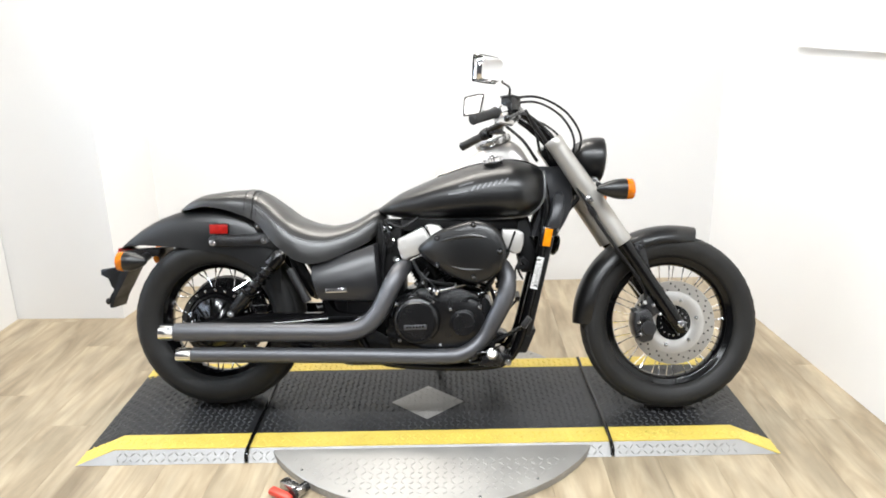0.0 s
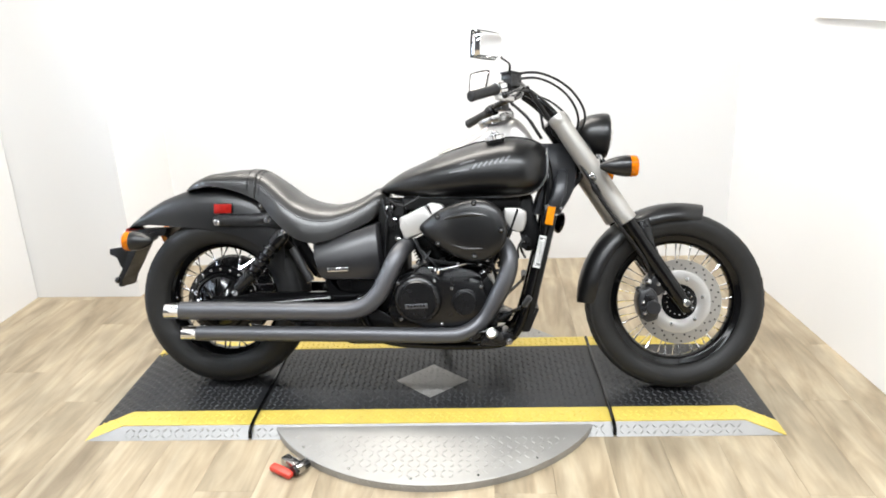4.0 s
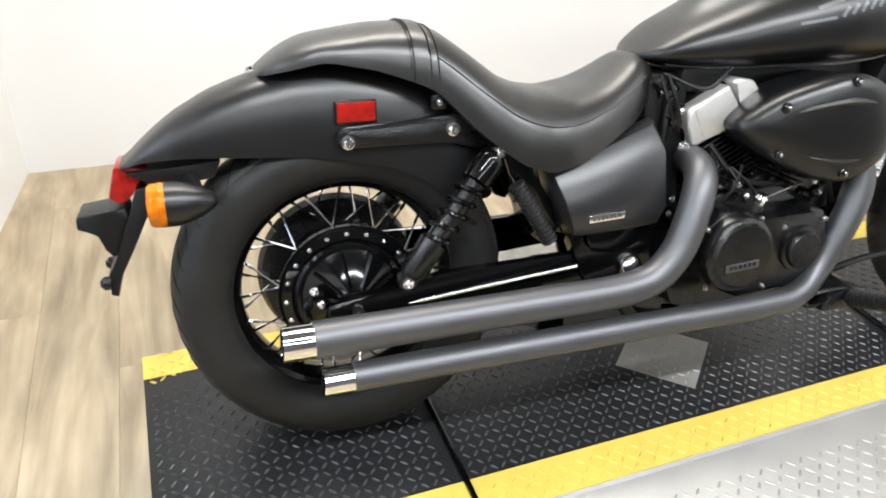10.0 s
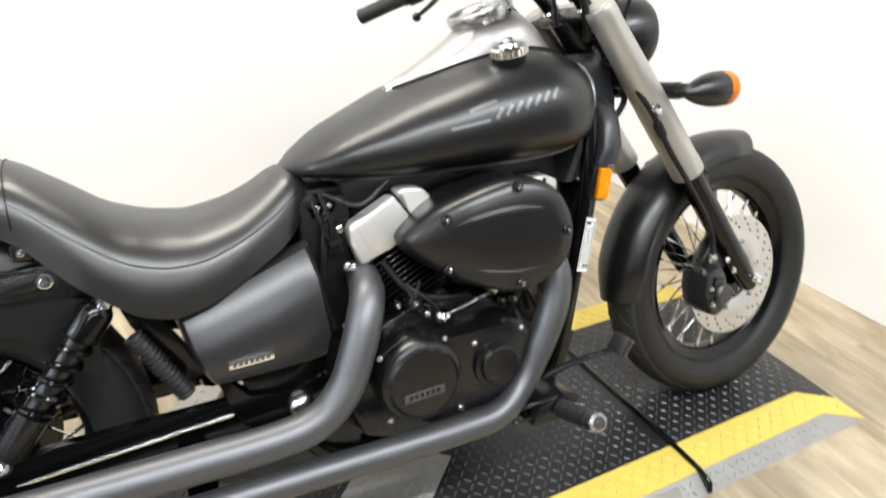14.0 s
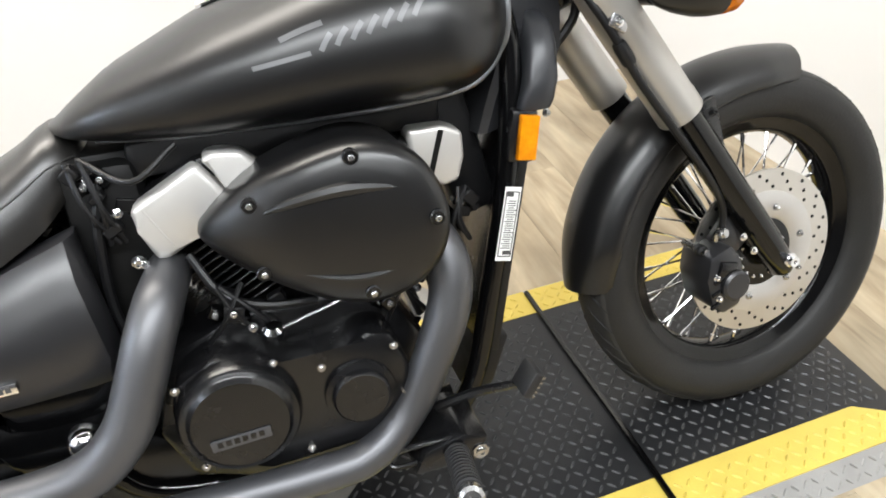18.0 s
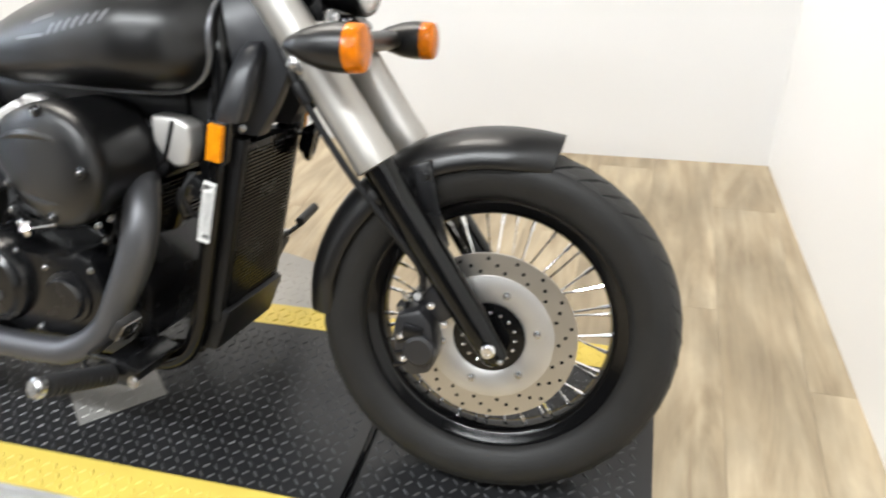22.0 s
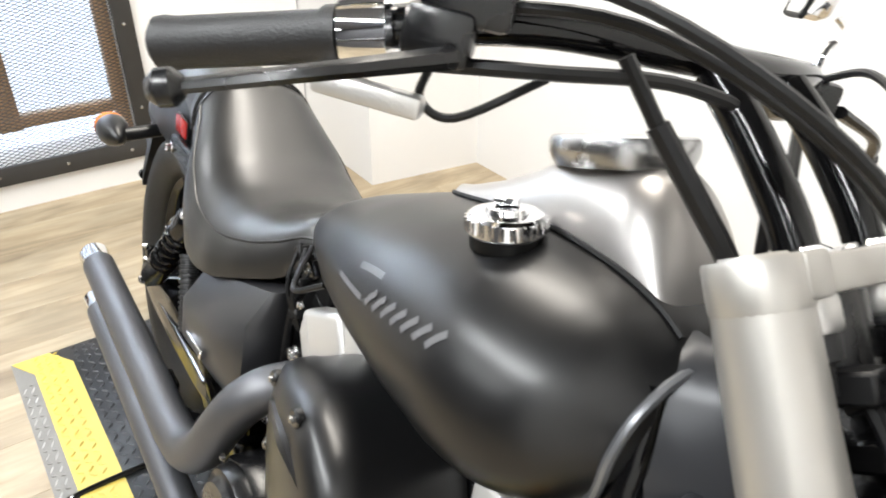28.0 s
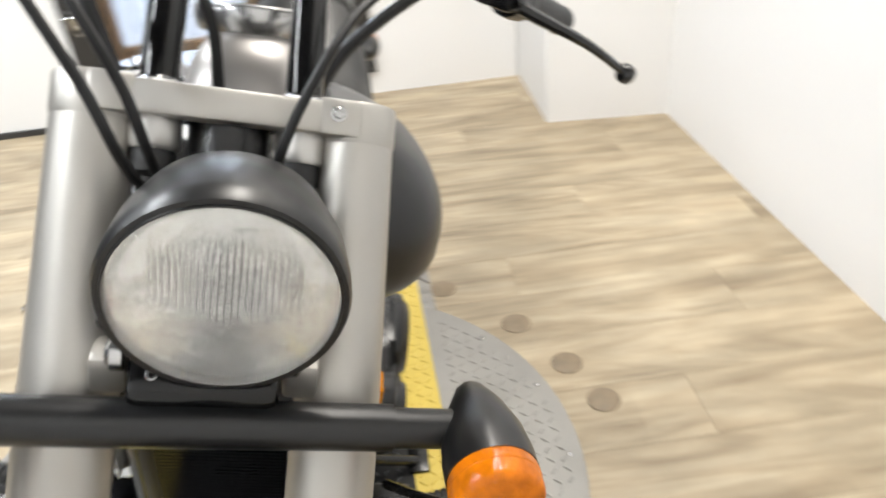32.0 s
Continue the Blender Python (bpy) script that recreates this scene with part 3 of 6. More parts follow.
def wheel(name, c, R, w, rim_r, hub_r, hub_w, spokes, label, well=1.0):
    root = new(name)
    root.parent = bike
    root["label"] = label
    h = w / 2
    t = R - rim_r
    prof = [(rim_r - 0.004, -h * 0.62), (rim_r + t * 0.10, -h * 0.80), (rim_r + t * 0.35, -h * 0.97), (rim_r + t * 0.58, -h), (rim_r + t * 0.76, -h * 0.90), (R - t * 0.11, -h * 0.68), (R - t * 0.035, -h * 0.40), (R, 0)]
    prof = prof + [(r, -y) for r, y in prof[-2::-1]]
    part("tyre", lathe(prof, c, YAX, 96, None, True), M_RUBBER, root, "black worn rubber tyre", 60)
    band = [(R - t * 0.17 + 0.0004, -h * 0.80), (R - t * 0.11 + 0.0006, -h * 0.68), (R - t * 0.035 + 0.0006, -h * 0.40), (R + 0.0006, 0)]
    band = band + [(r, -y) for r, y in band[-2::-1]]
    part("tread", lathe(band + [(r - 0.003, y) for r, y in band[::-1]], c, YAX, 96, None, True), M_TREADBAND, root, "paler grey tread band", 60)
    # tread grooves as thin sipes set into the shoulder
    bm = bmesh.new()
    for k in range(44):
        a = 2 * math.pi * k / 44
        for s in (1, -1):
            pts = []
            for q, (yy, rr) in enumerate(((0.10, R - 0.0012), (0.36, R - t * 0.028 - 0.0018), (0.62, R - t * 0.085 - 0.0018), (0.80, R - t * 0.17 - 0.0006))):
                b = a + 0.05 * q + (0.07 if s > 0 else 0)
                pts.append(c + Vector((rr * math.cos(b), s * yy * h, rr * math.sin(b))))
            tube(pts, [0.0020, 0.0034, 0.0034, 0.0016], 4, 2, bm)
    part("tread_relief", bm, M_BLACKTRIM, root, "dark tread grooves")["kind"] = "stuff"
    rp = [(0.004, 0.66), (0.005, 0.60), (-0.008, 0.57), (-0.012, 0.52), (-0.026, 0.47), (-0.032, 0.40), (-0.038, 0.26), (-0.041, 0.0)]
    rp = [(rim_r + (r * well if r < 0 else r), -h * y) for r, y in rp]
    rp = rp + [(r, -y) for r, y in rp[-2::-1]]
    rp = rp + [(r + 0.006, y * 0.93) for r, y in rp[-2:0:-1]]
    part("rim", lathe(rp, c, YAX, 72, None, True), M_GLOSS, root, "gloss black steel rim", 50)
    part("hub", lathe([(0.018, -hub_w - 0.012), (0.03, -hub_w - 0.01), (hub_r, -hub_w), (hub_r, -hub_w + 0.008), (hub_r * 0.72, -hub_w + 0.016), (hub_r * 0.62, 0), (hub_r * 0.72, hub_w - 0.016), (hub_r, hub_w - 0.008), (hub_r, hub_w), (0.03, hub_w + 0.01), (0.018, hub_w + 0.012)], c, YAX, 36), M_GLOSS, root, "gloss black hub", 40)
    for k in range(spokes):
        side = 1 if k % 2 else -1
        a0 = 2 * math.pi * k / spokes
        a1 = a0 + (0.34 if (k // 2) % 2 else -0.34)
        p = c + Vector(((hub_r - 0.006) * math.cos(a0), side * (hub_w - 0.003), (hub_r - 0.006) * math.sin(a0)))
        q = c + Vector(((rim_r - 0.036 * well) * math.cos(a1), side * 0.008, (rim_r - 0.036 * well) * math.sin(a1)))
        bm = tube([p, q], 0.0019, 6, 1)
        d = (q - p).normalized()
        tube([q - d * 0.02, q], 0.0034, 6, 1, bm)
        part("spoke", bm, M_CHROME, root)
    return root


front = wheel("front_wheel", FW, RF, 0.117, 0.234, 0.036, 0.045, 40, "spoked front wheel with black rim", 0.85)
rear = wheel("rear_wheel", RW, RR, 0.165, 0.214, 0.105, 0.060, 40, "spoked rear wheel with black rim", 0.55)


def rotor():
    c = FW + Vector((0, -0.066, 0))
    part("brake_disc", lathe([(0.148, -0.0025), (0.148, 0.0025), (0.108, 0.0025), (0.108, -0.0025)], c, YAX, 72, None, True), M_ROTOR, front, "drilled steel brake disc", 40)
    part("disc_carrier", lathe([(0.110, -0.004), (0.110, 0.003), (0.064, 0.003), (0.060, -0.0015), (0.066, -0.006), (0.100, -0.006)], c, YAX, 60, None, True), M_ALU, front, "bright aluminium disc carrier", 40)
    part("hub_flange", lathe([(0.0, -0.008), (0.062, -0.004), (0.062, 0.004), (0.0, 0.004)], c, YAX, 40), M_GLOSS, front, "black hub flange")
    bm = bmesh.new()
    for k in range(54):
        a = 2 * math.pi * k / 54
        r = (0.117, 0.128, 0.139)[k % 3]
        lathe([(0.0034, -0.0031), (0.0034, 0.0)], c + Vector((r * math.cos(a), 0, r * math.sin(a))), YAX, 8, bm)
    part("drilling", bm, M_BLACKTRIM, front, "dark drilled holes")["kind"] = "stuff"
    for k in range(6):
        a = 2 * math.pi * k / 6 + 0.2
        bolt(c + Vector((0.082 * math.cos(a), -0.006, 0.082 * math.sin(a))), (0, -1, 0), 0.0065, front)
    for k in range(16):
        a = 2 * math.pi * k / 16
        bolt(c + Vector((0.045 * math.cos(a), -0.006, 0.045 * math.sin(a))), (0, -1, 0), 0.0028, front, M_CHROME, 0.003)


rotor()


def rear_drum():
    c = RW + Vector((0, -0.062, 0))
    part("hub_ring", lathe([(0.104, 0.014), (0.130, 0.012), (0.131, -0.002), (0.126, -0.009), (0.108, -0.011), (0.104, -0.004)], c, YAX, 60, None, True), M_GLOSS, rear, "gloss black hub flange ring", 35)
    part("brake_drum", lathe([(0.106, 0.004), (0.105, -0.014), (0.100, -0.020), (0.093, -0.021), (0.090, -0.017), (0.070, -0.026), (0.030, -0.050), (0.026, -0.056), (0.0, -0.056)], c, YAX, 48), M_GLOSS, rear, "gloss black drum brake plate", 30)
    for k in range(9):
        a = 2 * math.pi * (k + 0.5) / 9
        d, t = Vector((math.cos(a), 0, math.sin(a))), Vector((-math.sin(a), 0, math.cos(a)))
        bm = bmesh.new()
        rings(bm, [[c + d * r + t * w + Vector((0, y, 0)) for w, y in ((-h, b), (0, b - p), (h, b))] for r, h, b, p in ((0.028, 0.0035, -0.050, 0.004), (0.058, 0.005, -0.032, 0.007), (0.086, 0.006, -0.017, 0.006))])
        part("cooling_rib", bm, M_GLOSS, rear)
    for k in range(20):
        a = 2 * math.pi * k / 20
        bolt(c + Vector((0.118 * math.cos(a), -0.009, 0.118 * math.sin(a))), (0, -1, 0), 0.0042, rear, M_CHROME, 0.006)
    part("brake_arm", tube([c + Vector((-0.066, -0.045, 0.022)), c + Vector((-0.088, -0.052, 0.0)), c + Vector((-0.080, -0.055, -0.035))], [0.011, 0.008, 0.007], 8), M_GLOSS, rear, "black brake arm")
    part("arm_clevis", box(c + Vector((-0.066, -0.052, 0.022)), (0.022, 0.020, 0.030), 0.004), M_GLOSS, rear)
    for dx, dz in ((-0.072, 0.036), (-0.062, 0.010)):
        bolt(c + Vector((dx, -0.060, dz)), (-0.5, -1, 0.2), 0.0075, rear, M_CHROME, 0.010)
    part("brake_rod", rod(c + Vector((-0.02, -0.066, -0.018)), Vector((0.40, -0.150, 0.345)), 0.0045, 8), M_STEEL, rear, "steel brake rod")
    part("axle_nut", lathe([(0.016, 0), (0.016, -0.014), (0.009, -0.024), (0.0, -0.024)], c + Vector((0, -0.054, 0)), YAX, 6), M_SATIN, rear, "black axle nut")
    part("final_drive_case", lathe([(0.0, 0.050), (0.150, 0.052), (0.158, 0.066), (0.150, 0.100), (0.110, 0.126), (0.0, 0.130)], RW, YAX, 48), M_SATIN, rear, "black final drive case beyond the wheel")


rear_drum()

# fork
HEAD = Vector((1.180, 0, 0.964))
FD = Vector((1.630 - 1.180, 0, 0.320 - 0.964)).normalized()
FN = Vector((-FD.z, 0, FD.x))
FORK_TURN = Matrix.Rotation(radians(-34.0), 4, "Y")
FL = (Vector((1.630, 0, 0.320)) - HEAD).length


def along(d, y, n=0.0):
    return HEAD + FD * d + Vector((0, y, 0)) + FN * n


for y in (-0.1, 0.1):
    part("fork_cover", lathe([(0.0, 0.012), (0.027, 0.030), (0.0305, 0.034), (0.0355, 0.26), (0.0355, 0.405), (0.0365, 0.41), (0.0365, 0.436), (0.031, 0.438), (0.0, 0.438)], along(0, y), FD, 32), M_SILVER, bike, "satin silver upper fork cover")
    part("fork_leg", lathe([(0.0, 0.43), (0.0275, 0.431), (0.0275, FL - 0.055), (0.0255, FL - 0.03), (0.0235, FL + 0.018), (0.015, FL + 0.03), (0.0, FL + 0.03)], along(0, y), FD, 28), M_GLOSS, bike, "gloss black lower fork leg")
    s = -1 if y < 0 else 1
    part("axle_bolt", lathe([(0.012, 0), (0.012, 0.006), (0.009, 0.008), (0.009, 0.015), (0.004, 0.015), (0.004, 0.012), (0.0, 0.012)], Vector((1.632, y + s * 0.024, 0.3195)), (0, s, 0), 12), M_CHROME, bike, "chrome axle bolt")
    bolt(Vector((1.652, y + s * 0.024, 0.301)), (0, s, 0), 0.005, bike)
    part("fork_clamp", lathe([(0.0300, -0.016), (0.0315, -0.013), (0.0315, 0.014), (0.0305, 0.017), (0.03, 0.019), (0.0, 0.014)], along(0.018, y), FD, 30), M_SILVER, bike, "satin silver top clamp eye")
    part("fork_cap", lathe([(0.0, -0.030), (0.020, -0.030), (0.022, -0.026), (0.022, -0.02)], along(0.030, y), FD, 24), M_SILVER, bike, "satin silver fork cap")
    part("pinch_block", box(along(0.017, y * 0.84, 0.018), (0.030, 0.034, 0.030), 0.004, FORK_TURN), M_SILVER, bike, "satin silver pinch block")
    bolt(along(0.017, y * 0.84, 0.033), tuple(FN), 0.006, bike, M_STEEL, 0.006)
    part("lower_yoke", box(along(0.175, y * 0.55), (0.05, 0.07, 0.034), 0.006, FORK_TURN), M_SATIN, bike, "satin black lower yoke")
part("top_yoke", box(along(0.018, 0, 0.022), (0.020, 0.145, 0.026), 0.004, FORK_TURN), M_SILVER, bike, "satin silver top yoke bar")
part("yoke_plate", box(along(0.016, 0, -0.008), (0.04, 0.15, 0.022), 0.005, FORK_TURN), M_SATIN, bike)
part("steering_stem", rod(along(0.012, 0, -0.012), along(0.21, 0, -0.012), 0.033, 20), M_SATIN, bike, "black steering head")
for k in range(7):
    sgn = -1 if k % 2 else 1
    part("head_fitting", box(along(0.07 + 0.022 * k, sgn * (0.028 + 0.006 * (k % 3)), 0.022), (0.03, 0.034, 0.022), 0.003, FORK_TURN, None, 1), M_PLASTIC if k % 3 else M_GLOSS, bike)
for y in (-0.055, 0.055):
    part("riser_bush", lathe([(0.019, 0.03), (0.020, 0.034), (0.020, 0.052), (0.018, 0.055)], along(0.0, y, 0.006), FD, 16), M_ALU, bike, "bright riser bush")
    part("bush_rubber", lathe([(0.017, 0.054), (0.0175, 0.06), (0.0165, 0.072), (0.010, 0.076), (0.009, 0.095), (0.0, 0.095)], along(0.0, y, 0.006), FD, 16), M_GRIP, bike, "black rubber riser bush")

# handlebar, risers, grips
BARP = [(0.965, 0.285, 1.024), (1.0, 0.24, 1.045), (1.04, 0.175, 1.06), (1.07, 0.09, 1.062), (1.078, 0.0, 1.062)]
pts = [(x, -y, z) for x, y, z in BARP] + [(x, y, z) for x, y, z in BARP[-2::-1]]
part("handlebar", tube(pts, 0.0135, 12, 6), M_GLOSS, bike, "gloss black handlebar")
for y in (-0.055, 0.055):
    part("riser", tube([(1.190, y, 0.962), (1.165, y, 0.990), (1.12, y, 1.03), (1.085, y, 1.055)], 0.015, 12, 5), M_GLOSS, bike, "gloss black handlebar riser")
    part("riser_foot", lathe([(0.02, 0), (0.021, 0.006), (0.016, 0.01)], (1.192, y, 0.960), (-0.6, 0, 0.8), 16), M_CHROME, bike)
for s in (-1, 1):
    a, b = Vector((0.89, s * 0.362, 0.992)), Vector((0.968, s * 0.283, 1.025))
    d = (b - a)
    L = d.length
    part("grip", lathe([(0.0, -0.006), (0.012, -0.006), (0.017, -0.002), (0.0175, 0.004), (0.0165, 0.012), (0.0165, L - 0.012), (0.019, L - 0.008), (0.019, L)], a, d, 24), M_GRIP, bike, "black rubber grip")
    sw = part("switch_housing", lathe([(0.018, 0.0), (0.0235, 0.003), (0.0245, 0.012), (0.0245, 0.032), (0.021, 0.036)], b, d, 18), M_CHROME if s < 0 else M_SATIN, bike, "chrome throttle housing" if s < 0 else "black switch housing")
    part("perch", box(b + d.normalized() * 0.055 + Vector((0.012, 0, 0.002)), (0.05, 0.042, 0.034), 0.007, pose(0, 0, 0, 0, 0, 45 * s)), M_SATIN, bike, "black lever perch")
    ball = Vector((0.992, -0.395, 0.990)) if s < 0 else Vector((1.045, 0.39, 0.985))
    root = b + d.normalized() * 0.05 + Vector((0.045, s * 0.01, -0.005))
    mid = (ball + root) / 2 + Vector((0.016, s * 0.006, 0.004))
    lev = part("brake_lever" if s < 0 else "clutch_lever", tube([root, mid, ball], [0.010, 0.0075, 0.006], 8, 6, None, False, 0.7), M_SATIN, bike, "black curved lever")
    part("lever_ball", lathe([(0.0, -0.011), (0.006, -0.0095), (0.0105, -0.004), (0.0105, 0.004), (0.006, 0.0095), (0.0, 0.011)], ball, (ball - mid), 14), M_SATIN, lev)
    # mirror
    mc = Vector((0.935, s * 0.330, 1.155))
    arm0 = b + d.normalized() * 0.055 + Vector((0.01, 0, 0.015))
    ml = mc + Vector((0.052, -s * 0.02, -0.035))
    mir = part("mirror_stem", tube([arm0, arm0 + Vector((0, 0, 0.03)), (arm0 + ml) / 2 + Vector((0.012, 0, 0.02)), ml], [0.007, 0.006, 0.005, 0.006], 8, 5), M_CHROME, bike, "chrome mirror stem")
    turn = pose(0, 0, 0, 0, 0, (38 if s > 0 else 50) * s) @ pose(0, 0, 0, 0, 10, 0)
    out = [(-0.050, -0.036), (-0.056, 0.022), (-0.046, 0.038), (0.046, 0.040), (0.058, 0.028), (0.052, -0.030), (0.040, -0.040), (-0.042, -0.042)]
    bm = bmesh.new()
    lp = []
    for k, dep in ((0.80, 0.024), (0.96, 0.014), (1.0, 0.004), (1.0, -0.003), (0.95, -0.005)):
        lp.append([mc + turn @ Vector((dep, u * k, v * k)) for u, v in out])
    rings(bm, lp)
    part("mirror_shell", bm, M_CHROME, mir, "chrome mirror shell")
    part("mirror_rim", tube([mc + turn @ Vector((-0.004, u * 0.985, v * 0.985)) for u, v in out], 0.0032, 8, 3, None, True), M_BLACKTRIM, mir, "dark rubber mirror rim")
    bm = bmesh.new()
    rings(bm, [[mc + turn @ Vector((dep, u * 0.93, v * 0.93)) for u, v in out] for dep in (-0.0052, -0.0062)])
    part("mirror_glass", bm, M_MIRROR, mir, "mirror glass")
# brake fluid reservoir on the bar
part("reservoir", box((1.022, -0.235, 1.066), (0.046, 0.056, 0.030), 0.006, pose(0, 0, 0, 0, 0, -40)), M_SATIN, bike, "black brake fluid reservoir")
part("reservoir_cap", box((1.022, -0.235, 1.083), (0.049, 0.059, 0.007), 0.002, pose(0, 0, 0, 0, 0, -40)), M_SATIN, bike)
part("clamp_block", box((0.998, -0.275, 0.998), (0.07, 0.018, 0.014), 0.003, pose(0, 0, 0, 0, 0, 40)), M_ALU, bike, "bright throttle cable clamp")
# cables
CAB = (([(1.01, -0.25, 1.075), (1.11, -0.215, 1.088), (1.21, -0.155, 1.055), (1.275, -0.09, 0.995), (1.285, -0.06, 0.94), (1.25, -0.03, 0.88)], 0.0042),
       ([(1.01, -0.24, 1.06), (1.11, -0.19, 1.075), (1.20, -0.125, 1.045), (1.255, -0.07, 0.99), (1.265, -0.045, 0.93), (1.23, -0.02, 0.86)], 0.0042),
       ([(1.02, 0.25, 1.06), (1.09, 0.185, 1.078), (1.17, 0.10, 1.05), (1.235, 0.055, 0.99), (1.255, 0.035, 0.93), (1.23, 0.02, 0.85)], 0.004),
       ([(1.08, -0.15, 1.055), (1.105, -0.13, 1.02)], 0.0055),
       ([(1.105, -0.13, 1.02), (1.135, -0.11, 0.985), (1.165, -0.085, 0.945), (1.185, -0.06, 0.90)], 0.0078),
       ([(1.05, 0.17, 1.045), (1.08, 0.12, 1.01), (1.11, 0.08, 0.97), (1.15, 0.05, 0.90)], 0.006),
       ([(1.0, -0.255, 1.02), (1.06, -0.20, 1.035), (1.10, -0.10, 1.045), (1.13, -0.03, 1.02), (1.15, -0.01, 0.93)], 0.005),
       ([(1.02, -0.25, 1.025), (1.008, -0.243, 1.0), (1.025, -0.225, 0.994), (1.05, -0.18, 1.03)], 0.003))
for p, r in CAB:
    part("cable", tube(p, r, 8, 6), M_PLASTIC, bike, "black control cable")
part("brake_hose", tube([(1.220, -0.080, 0.87), (1.262, -0.112, 0.80), (1.296, -0.128, 0.74), (1.335, -0.130, 0.67), (1.395, -0.130, 0.585), (1.46, -0.12, 0.50), (1.50, -0.105, 0.44), (1.505, -0.10, 0.40)], 0.006, 10, 5), M_PLASTIC, bike, "black rubber brake hose")
part("hose_ferrule", lathe([(0.009, -0.018), (0.0105, -0.012), (0.0105, 0.012), (0.009, 0.018)], (1.313, -0.129, 0.710), (0.5, 0, -0.85), 12), M_PLASTIC, bike)
part("hose_bracket", box((1.305, -0.128, 0.752), (0.03, 0.012, 0.02), 0.003, pose(0, 0, 0, 0, 30, 0)), M_STEEL, bike)
bolt((1.303, -0.134, 0.754), (0, -1, 0), 0.007, bike, M_CHROME)

for p, r in (([(1.255, -0.03, 0.90), (1.30, -0.045, 0.87), (1.315, -0.05, 0.83), (1.29, -0.04, 0.79)], 0.006), ([(1.25, 0.03, 0.90), (1.30, 0.035, 0.88), (1.32, 0.03, 0.84)], 0.005), ([(1.24, -0.05, 0.86), (1.275, -0.065, 0.83), (1.285, -0.06, 0.77), (1.25, -0.05, 0.72)], 0.007), ([(1.24, 0.055, 0.87), (1.28, 0.06, 0.82), (1.275, 0.05, 0.74)], 0.006)):
    part("wire_loom", tube(p, r, 8, 5), M_PLASTIC, bike, "black taped wiring loom")
part("wire_plug", box((1.30, 0.0, 0.865), (0.03, 0.05, 0.028), 0.004), M_PLASTIC, bike, "black wiring plug")

# caliper
cal = new("brake_caliper")
cal.parent = bike
cal["label"] = "black brake caliper with hydraulic hose"
part("body", prism([(1.475, 0.36), (1.515, 0.375), (1.535, 0.35), (1.545, 0.30), (1.535, 0.262), (1.50, 0.252), (1.478, 0.275), (1.468, 0.32)], -0.125, -0.045, 0.008), M_COVER, cal, "cast black caliper body")
part("piston_cover", lathe([(0.026, 0.0), (0.026, -0.012), (0.022, -0.016), (0.0, -0.016)], (1.518, -0.122, 0.305), YAX, 24), M_COVER, cal)
part("bracket", prism([(1.50, 0.375), (1.545, 0.43), (1.565, 0.42), (1.57, 0.36), (1.545, 0.34)], -0.095, -0.075, 0.004), M_COVER, cal)
part("pad_cover", box((1.505, -0.126, 0.335), (0.034, 0.010, 0.026), 0.003, pose(0, 0, 0, 0, 15, 0)), M_SATIN, cal)
for k in range(3):
    part("body_rib", box((1.483 + 0.003 * k, -0.127, 0.275 + 0.022 * k), (0.022, 0.006, 0.007), 0.002, pose(0, 0, 0, 0, -20, 0)), M_SATIN, cal)
part("slide_pin", rod((1.478, -0.11, 0.365), (1.478, -0.05, 0.365), 0.006), M_STEEL, cal, "steel slide pin")
part("slide_boot", lathe([(0.009, 0), (0.010, 0.004), (0.008, 0.008), (0.010, 0.012), (0.008, 0.016)], (1.478, -0.10, 0.365), YAX, 14), M_GRIP, cal, "rubber slide boot")
part("bleed_nipple", lathe([(0.004, 0), (0.005, 0.006), (0.003, 0.012), (0.003, 0.018)], (1.49, -0.115, 0.385), (-0.3, -0.3, 0.9), 10), M_STEEL, cal)
part("banjo_union", lathe([(0.010, -0.005), (0.010, 0.005), (0.007, 0.010), (0.0, 0.010)], (1.506, -0.108, 0.392), (0.3, -0.9, 0.3), 14), M_STEEL, cal, "steel banjo union")
for x, z in ((1.535, 0.385), (1.557, 0.355), (1.485, 0.325), (1.49, 0.285)):
    bolt((x, -0.125, z), (0, -1, 0), 0.006, cal, M_CHROME)

# headlamp
LC = Vector((1.371, 0.012, 0.903))
LA = Vector((1, 0, -0.06)).normalized()
lamp = new("headlamp")
lamp.parent = bike
lamp["label"] = "round headlamp in a matte black shell"
part("shell", lathe([(0.0, -0.105), (0.030, -0.103), (0.052, -0.090), (0.068, -0.066), (0.0765, -0.035), (0.079, -0.010), (0.079, 0.002), (0.077, 0.006), (0.0735, 0.006), (0.0735, -0.006)], LC, LA, 48), M_PAINT, lamp, "matte black shell", 50)
part("bezel", lathe([(0.0737, -0.004), (0.0744, 0.004), (0.0730, 0.0070), (0.0718, 0.0070), (0.0715, -0.004)], LC, LA, 48, None, True), M_PAINT, lamp, "thin black bezel")
part("reflector", lathe([(0.0715, 0.001), (0.0665, 0.000), (0.064, -0.004), (0.057, -0.022), (0.044, -0.040), (0.02, -0.053), (0.0, -0.054)], LC, LA, 48), M_BOWL, lamp, "bright reflector bowl", 30)
part("bulb", lathe([(0.009, -0.05), (0.009, -0.03), (0.006, -0.018), (0.0, -0.015)], LC, LA, 14), M_ALU, lamp)
part("lens", lathe([(0.0716, 0.002), (0.0712, 0.007), (0.0685, 0.011), (0.064, 0.0125), (0.047, 0.019), (0.024, 0.0225), (0.0, 0.0235), (0.0, 0.0215), (0.024, 0.0205), (0.047, 0.017), (0.063, 0.0107), (0.0672, 0.0092), (0.0698, 0.0060), (0.0702, 0.002)], LC, LA, 48), M_HLENS, lamp, "clear fluted glass lens", 60).visible_shadow = False
